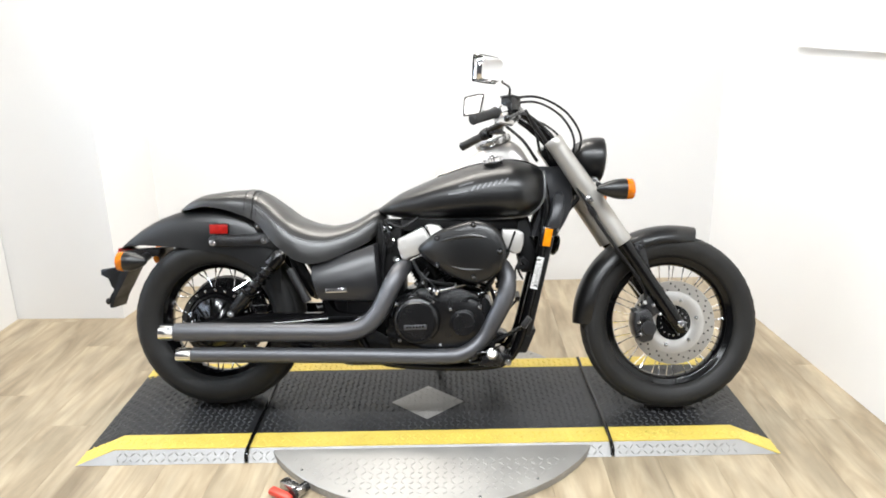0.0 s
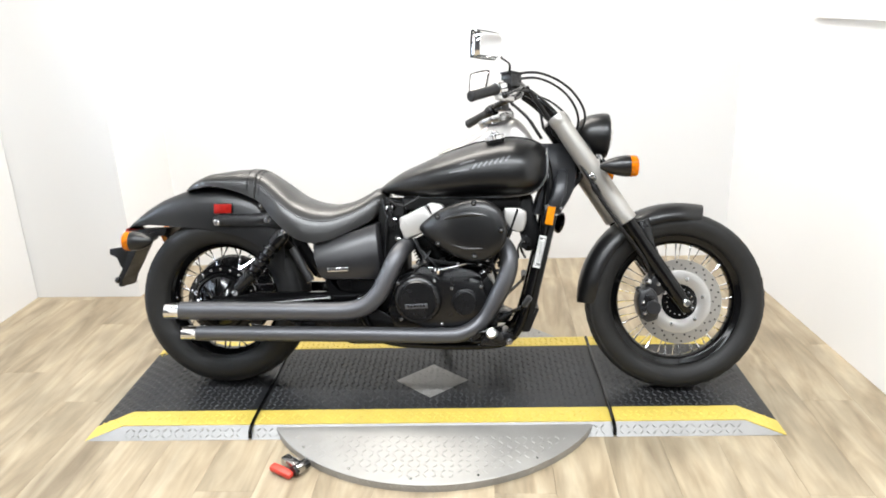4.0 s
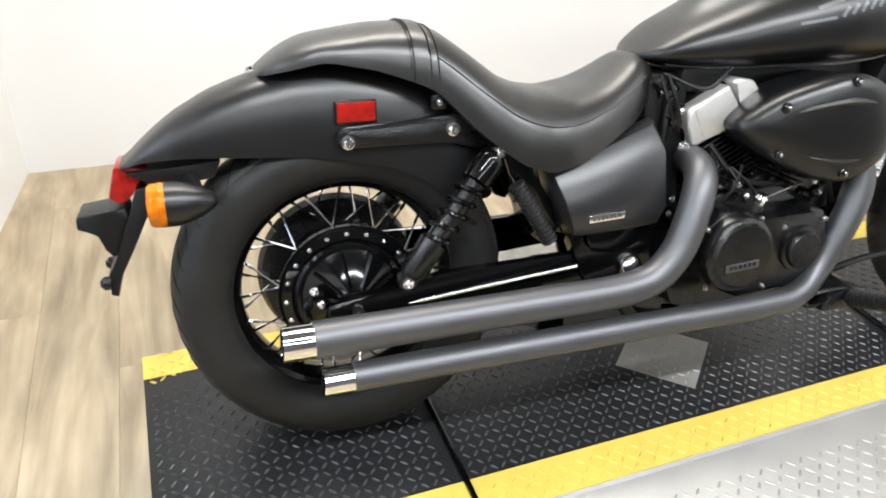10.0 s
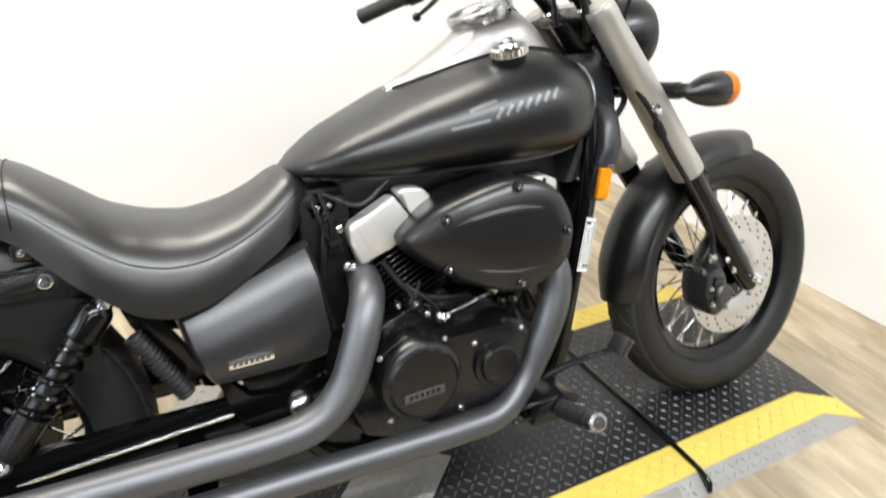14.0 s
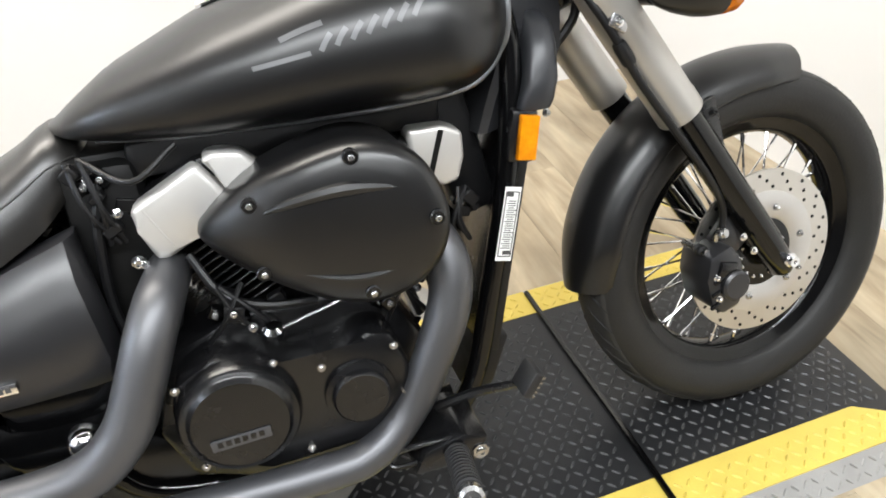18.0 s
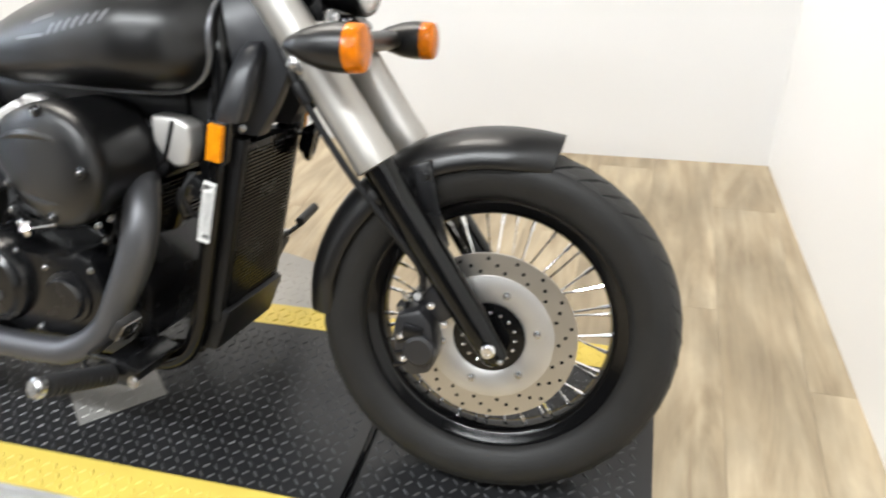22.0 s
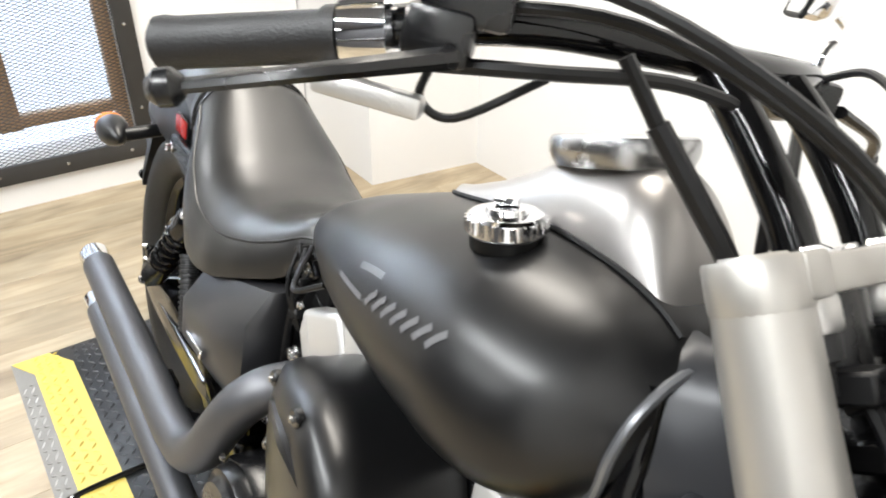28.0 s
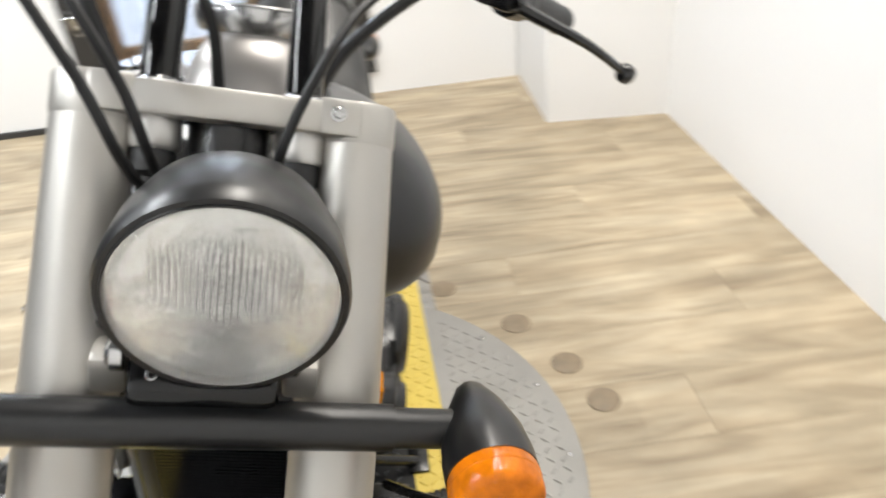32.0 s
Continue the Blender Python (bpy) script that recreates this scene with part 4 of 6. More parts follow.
bm = bmesh.new()
for k in range(-11, 12):
    y = k * 0.0040
    z0, z1 = (0.002, 0.034) if abs(k) > 2 else (-0.006, 0.040)
    tube([LC + Vector((0.0170 - y * y * 3 - z0 * z0 * 3, y, z0)), LC + Vector((0.0170 - y * y * 3 - z1 * z1 * 3, y, z1))], 0.0005, 5, 1, bm)
part("lens_relief", bm, M_STEEL, lamp, "fine vertical flutes behind the glass")["kind"] = "stuff"
part("bulb_shield", lathe([(0.014, -0.028), (0.015, -0.014), (0.012, -0.008), (0.0, -0.007)], LC, LA, 18), M_CHROME, lamp, "chrome bulb shield")
part("lamp_bracket", box((1.318, 0, 0.812), (0.07, 0.07, 0.018), 0.005), M_SATIN, bike, "black headlamp bracket")
part("lamp_cradle", prism([(1.285, 0.826), (1.345, 0.828), (1.368, 0.812), (1.362, 0.790), (1.30, 0.785)], -0.052, 0.052, 0.008), M_GLOSS, bike, "gloss black lamp cradle")
for y in (-0.056, 0.056):
    part("lamp_ear", lathe([(0.013, 0), (0.013, 0.008), (0.008, 0.012), (0.0, 0.012)], (1.335, y, 0.822), (0, y, 0), 14), M_STEEL, bike, "steel cradle bolt")
for y in (-0.035, 0.035):
    bolt((1.352, y, 0.815), (0.5, 0, 0.85), 0.006, bike, M_STEEL, 0.009)
part("lamp_post", tube([(1.315, 0, 0.815), (1.305, 0, 0.79), (1.28, 0, 0.78)], 0.014, 10, 3), M_SATIN, bike)


def indicator(c, axis, bar_from, label, back=0.0):
    root = new("indicator_rear" if back else "indicator")
    root.parent = bike
    root["label"] = label
    k = 0.80 if back else 1.0
    part("body", lathe([(0.0, -0.102 * k), (0.006, -0.101 * k), (0.013, -0.093 * k), (0.024, -0.070 * k), (0.0325, -0.042 * k), (0.0352, -0.020 * k), (0.0352, -0.004)], c, axis, 28), M_PAINT, root, "bullet shaped black body")
    part("lens_rim", lathe([(0.0345, -0.004), (0.0353, -0.001), (0.0353, 0.005), (0.0345, 0.006)], c, axis, 28), M_AMBER, root)
    part("lens", lathe([(0.0348, 0.003), (0.0345, 0.016), (0.0325, 0.020), (0.029, 0.022), (0.015, 0.0245), (0.0, 0.0255)], c, axis, 28), M_AMBER, root, "amber lens")
    part("stalk", tube([bar_from, Vector(c) + Vector(axis) * -0.052], 0.0155, 14, 1), M_PAINT, root, "matte black stalk")


for y in (-0.195, 0.206):
    indicator((1.416, y + 0.002, 0.784), (1, 0, 0), Vector((1.364, y * 0.6, 0.784)), "front indicator with amber lens")
part("indicator_bar", tube([(1.364, -0.132, 0.784), (1.364, 0.138, 0.784)], 0.0178, 18, 1), M_PAINT, bike, "matte black indicator bar across the fork")
part("bar_mount", box((1.322, -0.068, 0.800), (0.03, 0.026, 0.032), 0.004), M_SILVER, bike, "satin silver bar mount")
part("bar_mount", box((1.322, 0.068, 0.800), (0.03, 0.026, 0.032), 0.004), M_SILVER, bike, "satin silver bar mount")


# front fender
def arc_shell(c, R, a0, a1, half, drop, n=40, th=0.004, flare=0.0):
    bm = bmesh.new()
    loops = []
    for i in range(n + 1):
        t = i / n
        a = radians(a0 + (a1 - a0) * t)
        rr = R + flare * max(0, t - 0.8) ** 2 * 25
        endf = min(1.0, 0.72 + 2.2 * min(t, 1 - t))
        outer, inner = [], []
        for k in range(13):
            u = -1 + 2 * k / 12
            y = half * endf * math.sin(u * math.pi / 2) if abs(u) < 1 else half * endf * u
            d = drop * (1 - math.cos(u * math.pi / 2)) if abs(u) < 0.999 else drop
            outer.append((y, rr - d))
            inner.append((y * (1 - th / half), rr - d - th))
        ring = outer + inner[::-1]
        loops.append([c + Vector((r * math.cos(a), y, r * math.sin(a))) for y, r in ring])
    return rings(bm, loops)


part("front_fender", arc_shell(FW, 0.345, 181, 74, 0.073, 0.055, 44, 0.004, 0.006), M_PAINT, bike, "matte black front fender", 60)
for s in (-1, 1):
    part("fender_bracket", prism([(1.48, 0.60), (1.515, 0.612), (1.535, 0.52), (1.55, 0.47), (1.53, 0.46), (1.50, 0.53)], s * 0.066, s * 0.080, 0.003), M_SATIN, bike, "black fender bracket")
    bolt((1.51, s * 0.081, 0.588), (0, s, 0), 0.007, bike, M_SATIN)
    bolt((1.542, s * 0.081, 0.475), (0, s, 0), 0.006, bike, M_SATIN)

# ---- tank ----
TT = [(0.560, 0.722), (0.585, 0.742), (0.646, 0.783), (0.777, 0.840), (0.911, 0.884), (1.0, 0.902), (1.06, 0.902), (1.105, 0.893), (1.14, 0.878), (1.16, 0.864)]
TB = [(0.560, 0.716), (0.585, 0.708), (0.65, 0.697), (0.75, 0.690), (0.92, 0.689), (1.02, 0.690), (1.082, 0.693), (1.118, 0.703), (1.145, 0.724), (1.16, 0.748)]
TW = [(0.560, 0.015), (0.572, 0.050), (0.60, 0.088), (0.65, 0.118), (0.75, 0.155), (0.852, 0.182), (0.95, 0.200), (1.042, 0.208), (1.082, 0.202), (1.113, 0.186), (1.136, 0.162), (1.152, 0.136), (1.162, 0.114)]


def tank_ring(x, n=48, k=1.0):
    zt, zb, w = smooth_line(TT, x), smooth_line(TB, x), smooth_line(TW, x) * k
    zc = zb + (zt - zb) * 0.43
    out = []
    for i in range(n):
        a = 2 * math.pi * i / n
        ca, sa = math.cos(a), math.sin(a)
        y = w * math.copysign(abs(ca) ** 0.82, ca)
        z = zc + (zt - zc) * abs(sa) ** 0.95 if sa >= 0 else zc - (zc - zb) * abs(sa) ** 0.68
        out.append(Vector((x, y, z)))
    return out


bm = bmesh.new()
xs = [0.561, 0.566, 0.575, 0.588] + [0.60 + 0.02 * i for i in range(25)] + [1.096, 1.110, 1.124, 1.136, 1.146, 1.153, 1.159]
lp = [tank_ring(x) for x in xs]
for k, x in ((0.96, 1.163), (0.88, 1.166), (0.5, 1.168)):
    lp.append([Vector((x, p.y * k, 0.808 + (p.z - 0.808) * k)) for p in tank_ring(1.159)])
rings(bm, lp)
import mathutils.bvhtree
tank_tree = mathutils.bvhtree.BVHTree.FromBMesh(bm)
part("fuel_tank", bm, M_PAINT, bike, "matte black teardrop fuel tank", 60)


def on_tank(x, z, lift=0.0006):
    hit = tank_tree.ray_cast(Vector((x, -0.5, z)), Vector((0, 1, 0)))
    if not hit[0]:
        return Vector((x, -0.2, z))
    return hit[0] + Vector((0, -lift, 0.2 * lift))


# rolled seam round the front face and along the lower edge of the tank
def tank_at(x, deg, s, out=0.002):
    """The tank's skin at x, deg from the side (up is plus)."""
    zt, zb, w = smooth_line(TT, x), smooth_line(TB, x), smooth_line(TW, x)
    zc = zb + (zt - zb) * 0.43
    ca, sa = math.cos(radians(deg)), math.sin(radians(deg))
    z = zc + (zt - zc) * abs(sa) ** 0.95 if sa >= 0 else zc - (zc - zb) * abs(sa) ** 0.68
    return Vector((x + out * 0.5, s * (w * abs(ca) ** 0.82 + out * ca), z + out * sa))


for s in (-1, 1):
    seam = [tank_at(x, d, s) for x, d in ((1.160, 62), (1.160, 45), (1.160, 22), (1.159, 0), (1.156, -22), (1.148, -38), (1.132, -50), (1.096, -58), (1.01, -63), (0.93, -64), (0.82, -64), (0.70, -64), (0.62, -60))]
    part("tank_seam", tube(seam, [0.0045] * 9 + [0.0035, 0.003, 0.0025], 8, 5), M_SEAM, bike, "grey rolled tank seam")

# script emblem on each flank, as plain slanted strokes
def stroke(path, w, lift=0.0016):
    bm = bmesh.new()
    P = spline([(x, 0, z) for x, z in path], 5)
    L, Rr = [], []
    for i, p in enumerate(P):
        t = (P[min(i + 1, len(P) - 1)] - P[max(i - 1, 0)]).normalized()
        nrm = Vector((-t.z, 0, t.x)) * w / 2
        L.append(on_tank((p + nrm).x, (p + nrm).z, lift))
        Rr.append(on_tank((p - nrm).x, (p - nrm).z, lift))
    a = [bm.verts.new(v) for v in L]
    b = [bm.verts.new(v) for v in Rr]
    for i in range(len(a) - 1):
        bm.faces.new((a[i], a[i + 1], b[i + 1], b[i]))
    return bm


# a long underline wedge and a row of plain slanted bars
EM = [([(0.828, 0.779), (0.862, 0.784), (0.896, 0.789)], 0.0055), ([(0.864, 0.806), (0.890, 0.814), (0.915, 0.820)], 0.0060)]
EM += [([(0.908 + 0.0185 * k, 0.790 + 0.0042 * k), (0.914 + 0.0185 * k, 0.799 + 0.0042 * k), (0.922 + 0.0185 * k, 0.808 + 0.0042 * k)], 0.0062) for k in range(7)]
emb = new("emblem")
emb.parent = bike
emb["label"] = "silver emblem of slanted bars"
for p, w in EM:
    part("emblem_stroke", stroke(p, w, 0.0008), M_LOGO, emb)

# console with speedometer
CT = [(0.775, 0.848), (0.80, 0.858), (0.86, 0.888), (0.92, 0.925), (0.955, 0.955), (1.0, 0.968), (1.05, 0.972), (1.085, 0.945), (1.12, 0.885), (1.15, 0.842)]
CWD = [(0.775, 0.010), (0.80, 0.024), (0.86, 0.041), (0.92, 0.055), (0.985, 0.062), (1.05, 0.062), (1.09, 0.058), (1.12, 0.054), (1.16, 0.052)]
bm = bmesh.new()
loops = []
for i in range(34):
    x = 0.776 + (1.149 - 0.776) * i / 33
    zt, w = smooth_line(CT, x), smooth_line(CWD, x)
    zb = smooth_line(TT, x) - 0.02
    ring = []
    for k in range(21):
        u = math.pi * k / 20
        ring.append(Vector((x, w * math.copysign(abs(math.cos(u)) ** 0.75, math.cos(u)) * (1 + 0.12 * (1 - math.sin(u))), zb + (zt - zb) * abs(math.sin(u)) ** 0.7)))
    loops.append(ring)
rings(bm, loops)
cons = part("tank_console", bm, M_CONSOLE, bike, "satin silver console on the tank", 60)
# dark line where the console meets the tank
for s in (-1, 1):
    edge = []
    for i in range(16):
        x = 0.785 + 0.355 * i / 15
        w = smooth_line(CWD, x) * 1.13 + 0.001
        tt, tw = smooth_line(TT, x), smooth_line(TW, x)
        zc = smooth_line(TB, x) + (tt - smooth_line(TB, x)) * 0.43
        ca = min(0.999, (w / tw) ** (1 / 0.82))
        edge.append((x, s * w, zc + (tt - zc) * math.sqrt(1 - ca * ca) ** 0.95 + 0.001))
    part("console_edge_line", tube(edge, 0.0032, 6, 2), M_BLACKTRIM, cons, "dark line along the lower edge of the console")
SC, SA = Vector((0.985, 0, 0.966)), Vector((-0.30, 0, 0.954))
part("speedometer_bezel", lathe([(0.060, -0.016), (0.0655, -0.004), (0.066, 0.006), (0.0645, 0.010), (0.061, 0.012), (0.0585, 0.009), (0.057, 0.0)], SC, SA, 44), M_STEEL, cons, "bright speedometer bezel")
part("dial", lathe([(0.0575, 0.0), (0.0575, 0.003), (0.0, 0.003)], SC, SA, 40), M_DIAL, cons, "pale speedometer dial")
u, v, w = basis(SA)
bm = bmesh.new()
for k in range(27):
    a = radians(-130 + 10 * k)
    d = u * math.cos(a) + v * math.sin(a)
    tube([SC + w * 0.0036 + d * (0.040 if k % 2 else 0.036), SC + w * 0.0036 + d * 0.048], 0.0008, 4, 1, bm)
part("dial_scale", bm, M_INK, cons, "black dial marks")
part("needle", tube([SC + w * 0.005, SC + w * 0.005 + (u * -0.5 + v * 0.85) * 0.042], [0.0016, 0.0006], 5, 1), M_RED, cons, "red needle")
part("dial_glass", lathe([(0.058, 0.006), (0.03, 0.009), (0.0, 0.0095), (0.0, 0.0085), (0.03, 0.008), (0.057, 0.005)], SC, SA, 36), M_CLEAR, cons, "clear dial glass", 60).visible_shadow = False
# filler cap
cap = new("filler_cap")
cap.parent = bike
cap["label"] = "chrome fuel filler cap"
KC, KA = Vector((0.982, -0.111, 0.890)), Vector((-0.16, -0.12, 0.98)).normalized()
part("seal", lathe([(0.031, -0.012), (0.0315, -0.002), (0.0315, 0.001), (0.029, 0.003)], KC, KA, 32), M_BLACKTRIM, cap)
part("lid", lathe([(0.027, -0.001), (0.0325, 0.000), (0.0340, 0.002), (0.0340, 0.015), (0.0315, 0.018), (0.019, 0.0185), (0.0175, 0.023), (0.014, 0.024), (0.0, 0.024)], KC, KA, 20), M_CHROME, cap, "chrome lid", 25)
u, v, w = basis(KA)
for k in range(24):
    d = u * math.cos(2 * math.pi * k / 24) + v * math.sin(2 * math.pi * k / 24)
    part("lid_flute", rod(KC + KA * 0.0035 + d * 0.0338, KC + KA * 0.0145 + d * 0.0338, 0.0026, 6), M_CHROME, cap)
part("key_flap", box(KC + KA * 0.028, (0.022, 0.012, 0.008), 0.003, KA.to_track_quat("Z", "X").to_matrix().to_4x4()), M_CHROME, cap)

# ---- seat ----
ST = [(-0.158, 0.728), (-0.15, 0.740), (-0.11, 0.768), (-0.07, 0.784), (0.04, 0.799), (0.11, 0.800), (0.155, 0.787), (0.212, 0.746), (0.271, 0.702), (0.33, 0.680), (0.395, 0.669), (0.467, 0.681), (0.518, 0.704), (0.555, 0.728), (0.580, 0.728), (0.598, 0.700)]
SB = [(-0.158, 0.722), (-0.05, 0.744), (0.032, 0.728), (0.095, 0.706), (0.138, 0.688), (0.202, 0.618), (0.28, 0.556), (0.337, 0.537), (0.407, 0.550), (0.478, 0.582), (0.538, 0.610), (0.598, 0.665)]
SW = [(-0.158, 0.040), (-0.14, 0.070), (-0.09, 0.090), (0.0, 0.098), (0.10, 0.104), (0.16, 0.120), (0.22, 0.150), (0.30, 0.166), (0.38, 0.160), (0.46, 0.138), (0.53, 0.110), (0.575, 0.085), (0.598, 0.055)]


def seat_ring(x, n=26, grow=0.0):
    zt, zb, w = smooth_line(ST, x) + grow, smooth_line(SB, x), smooth_line(SW, x) + grow
    dish = 0.004 * max(0.0, 1 - ((x - 0.38) / 0.16) ** 2)
    ring = []
    for k in range(n + 1):
        u = math.pi * k / n
        ca, sa = math.cos(u), math.sin(u)
        y = w * math.copysign(abs(ca) ** 0.80, ca)
        z = zb + (zt - zb) * abs(sa) ** 0.74 - dish * max(0, 1 - (y / (0.75 * w)) ** 2) ** 2
        ring.append(Vector((x, y, z)))
    return ring


bm = bmesh.new()
xs = [-0.157, -0.152, -0.145] + [-0.135 + 0.0165 * i for i in range(44)] + [0.585, 0.592, 0.597]
rings(bm, [seat_ring(x) for x in sorted(xs)])
seat = part("seat", bm, M_LEATHER, bike, "black vinyl stepped two-up seat", 70)
bm = bmesh.new()
rings(bm, [seat_ring(x, 26, g) for x, g in ((0.098, 0.0005), (0.099, 0.0035), (0.122, 0.0035), (0.123, 0.0005))])
part("seat_strap", bm, M_LEATHER, seat, "stitched vinyl grab strap", 50)
for xx in (0.094, 0.127, 0.140):
    part("stitching", tube([p + Vector((0, 0, 0.0005)) for p in seat_ring(xx, 26, 0.0008)][1:-1], 0.0011, 5, 1), M_BLACKTRIM, seat)
for s in (-1, 1):
    pp = []
    for x in [0.14 + 0.03 * i for i in range(16)]:
        r = seat_ring(x, 26, 0.0008)
        pp.append(r[4] if s > 0 else r[-5])
    part("piping", tube(pp, 0.0018, 6, 2), M_LEATHER, seat, "sewn vinyl seam")

# ---- rear fender ----
RT = [(-0.392, 0.586), (-0.37, 0.607), (-0.34, 0.634), (-0.30, 0.664), (-0.24, 0.697), (-0.17, 0.722), (-0.10, 0.736), (-0.02, 0.738), (0.08, 0.722), (0.16, 0.690), (0.22, 0.640)]
RB = [(-0.392, 0.582), (-0.36, 0.597), (-0.30, 0.602), (-0.21, 0.597), (-0.08, 0.587), (0.047, 0.561), (0.12, 0.528), (0.17, 0.480), (0.22, 0.430)]
RWD = [(-0.392, 0.046), (-0.37, 0.062), (-0.30, 0.079), (-0.18, 0.086), (0.0, 0.088), (0.22, 0.092)]
bm = bmesh.new()
loops = []
for i in range(46):
    x = -0.391 + (0.22 + 0.391) * i / 45
    zt, zb, w = smooth_line(RT, x), smooth_line(RB, x), smooth_line(RWD, x)
    o, inn = [], []
    for k in range(23):
        q = math.pi * k / 22
        ca, sa = math.cos(q), math.sin(q)
        y = w * math.copysign(abs(ca) ** 0.62, ca)
        z = zb + (zt - zb) * abs(sa) ** 0.72
        o.append(Vector((x, y, z)))
        inn.append(Vector((x, y * 0.955, zb + (max(0.002, zt - zb - 0.006)) * abs(sa) ** 0.72)))
    loops.append(o + inn[::-1])
rings(bm, loops)
part("rear_fender", bm, M_PAINT, bike, "matte black rear fender", 60)
for s in (-1, 1):
    A, Bv = Vector((-0.020, 0, 0.618)), Vector((0.170, 0, 0.622))
    out = [(A.x - 0.021 * math.sin(math.pi * k / 8), A.z + 0.021 * math.cos(math.pi * k / 8)) for k in range(9)]
    out += [(0.10, 0.598), (0.165, 0.600), (0.235, 0.572), (0.258, 0.585), (0.250, 0.604), (0.205, 0.640), (0.170, 0.646), (0.08, 0.641)]
    part("fender_strut", prism(out, s * 0.082, s * 0.103, 0.004), M_CRINKLE, bike, "gloss black fender strut")
    inner = [(0.07 + (x - 0.07) * 0.86, 0.619 + (z - 0.619) * 0.60) for x, z in out if x < 0.18]
    part("strut_panel", prism(inner, s * 0.102, s * 0.1045, 0.001), M_CRINKLE, bike)
    for x, z in ((-0.022, 0.611), (0.166, 0.620)):
        bolt((x, s * 0.102, z), (0, s, 0), 0.0115, bike, M_CHROME, 0.013)
    refl = part("side_reflector", box((-0.003, s * 0.0905, 0.660), (0.066, 0.008, 0.034), 0.002), M_REDL, bike, "red rectangular side reflector")
    part("reflector_frame", box((-0.003, s * 0.0885, 0.660), (0.072, 0.006, 0.040), 0.002), M_SATIN, bike)
    part("seat_bracket", box((0.143, s * 0.094, 0.668), (0.026, 0.012, 0.026), 0.003), M_SATIN, bike)
    bolt((0.143, s * 0.100, 0.668), (0, s, 0), 0.006, bike, M_STEEL)
bolt((-0.165, -0.0, 0.728), (-0.3, 0, 0.95), 0.008, bike, M_CHROME)

# tail
part("tail_lamp", prism([(-0.400, 0.590), (-0.346, 0.583), (-0.376, 0.541), (-0.393, 0.524), (-0.416, 0.536)], -0.046, 0.046, 0.006), M_REDL, bike, "red tail lamp")
part("tail_mount", prism([(-0.385, 0.580), (-0.23, 0.590), (-0.245, 0.560), (-0.33, 0.552)], -0.062, 0.062, 0.004), M_PLASTIC, bike, "black plastic tail mount")
part("plate_bracket", prism([(-0.369, 0.552), (-0.332, 0.556), (-0.347, 0.526), (-0.388, 0.448), (-0.415, 0.407), (-0.424, 0.366), (-0.436, 0.370), (-0.434, 0.41), (-0.418, 0.427), (-0.401, 0.474)], -0.055, 0.055, 0.003), M_PLASTIC, bike, "black plate bracket")
part("plate_lamp", prism([(-0.470, 0.510), (-0.421, 0.515), (-0.392, 0.520), (-0.385, 0.490), (-0.405, 0.445), (-0.423, 0.434), (-0.435, 0.451), (-0.437, 0.478), (-0.471, 0.488)], -0.045, 0.045, 0.004), M_PLASTIC, bike, "black plate lamp housing")
for y in (-0.05, 0.05):
    part("plate_reflector", lathe([(0.012, 0), (0.012, 0.012), (0.006, 0.018)], (-0.432, y, 0.392), (-1, 0, 0), 14), M_SATIN, bike)
for y in (-0.152, 0.152):
    indicator((-0.325, y, 0.549), (-1, 0, 0), Vector((-0.285, y * 0.35, 0.560)), "rear indicator with amber lens", 1.0)

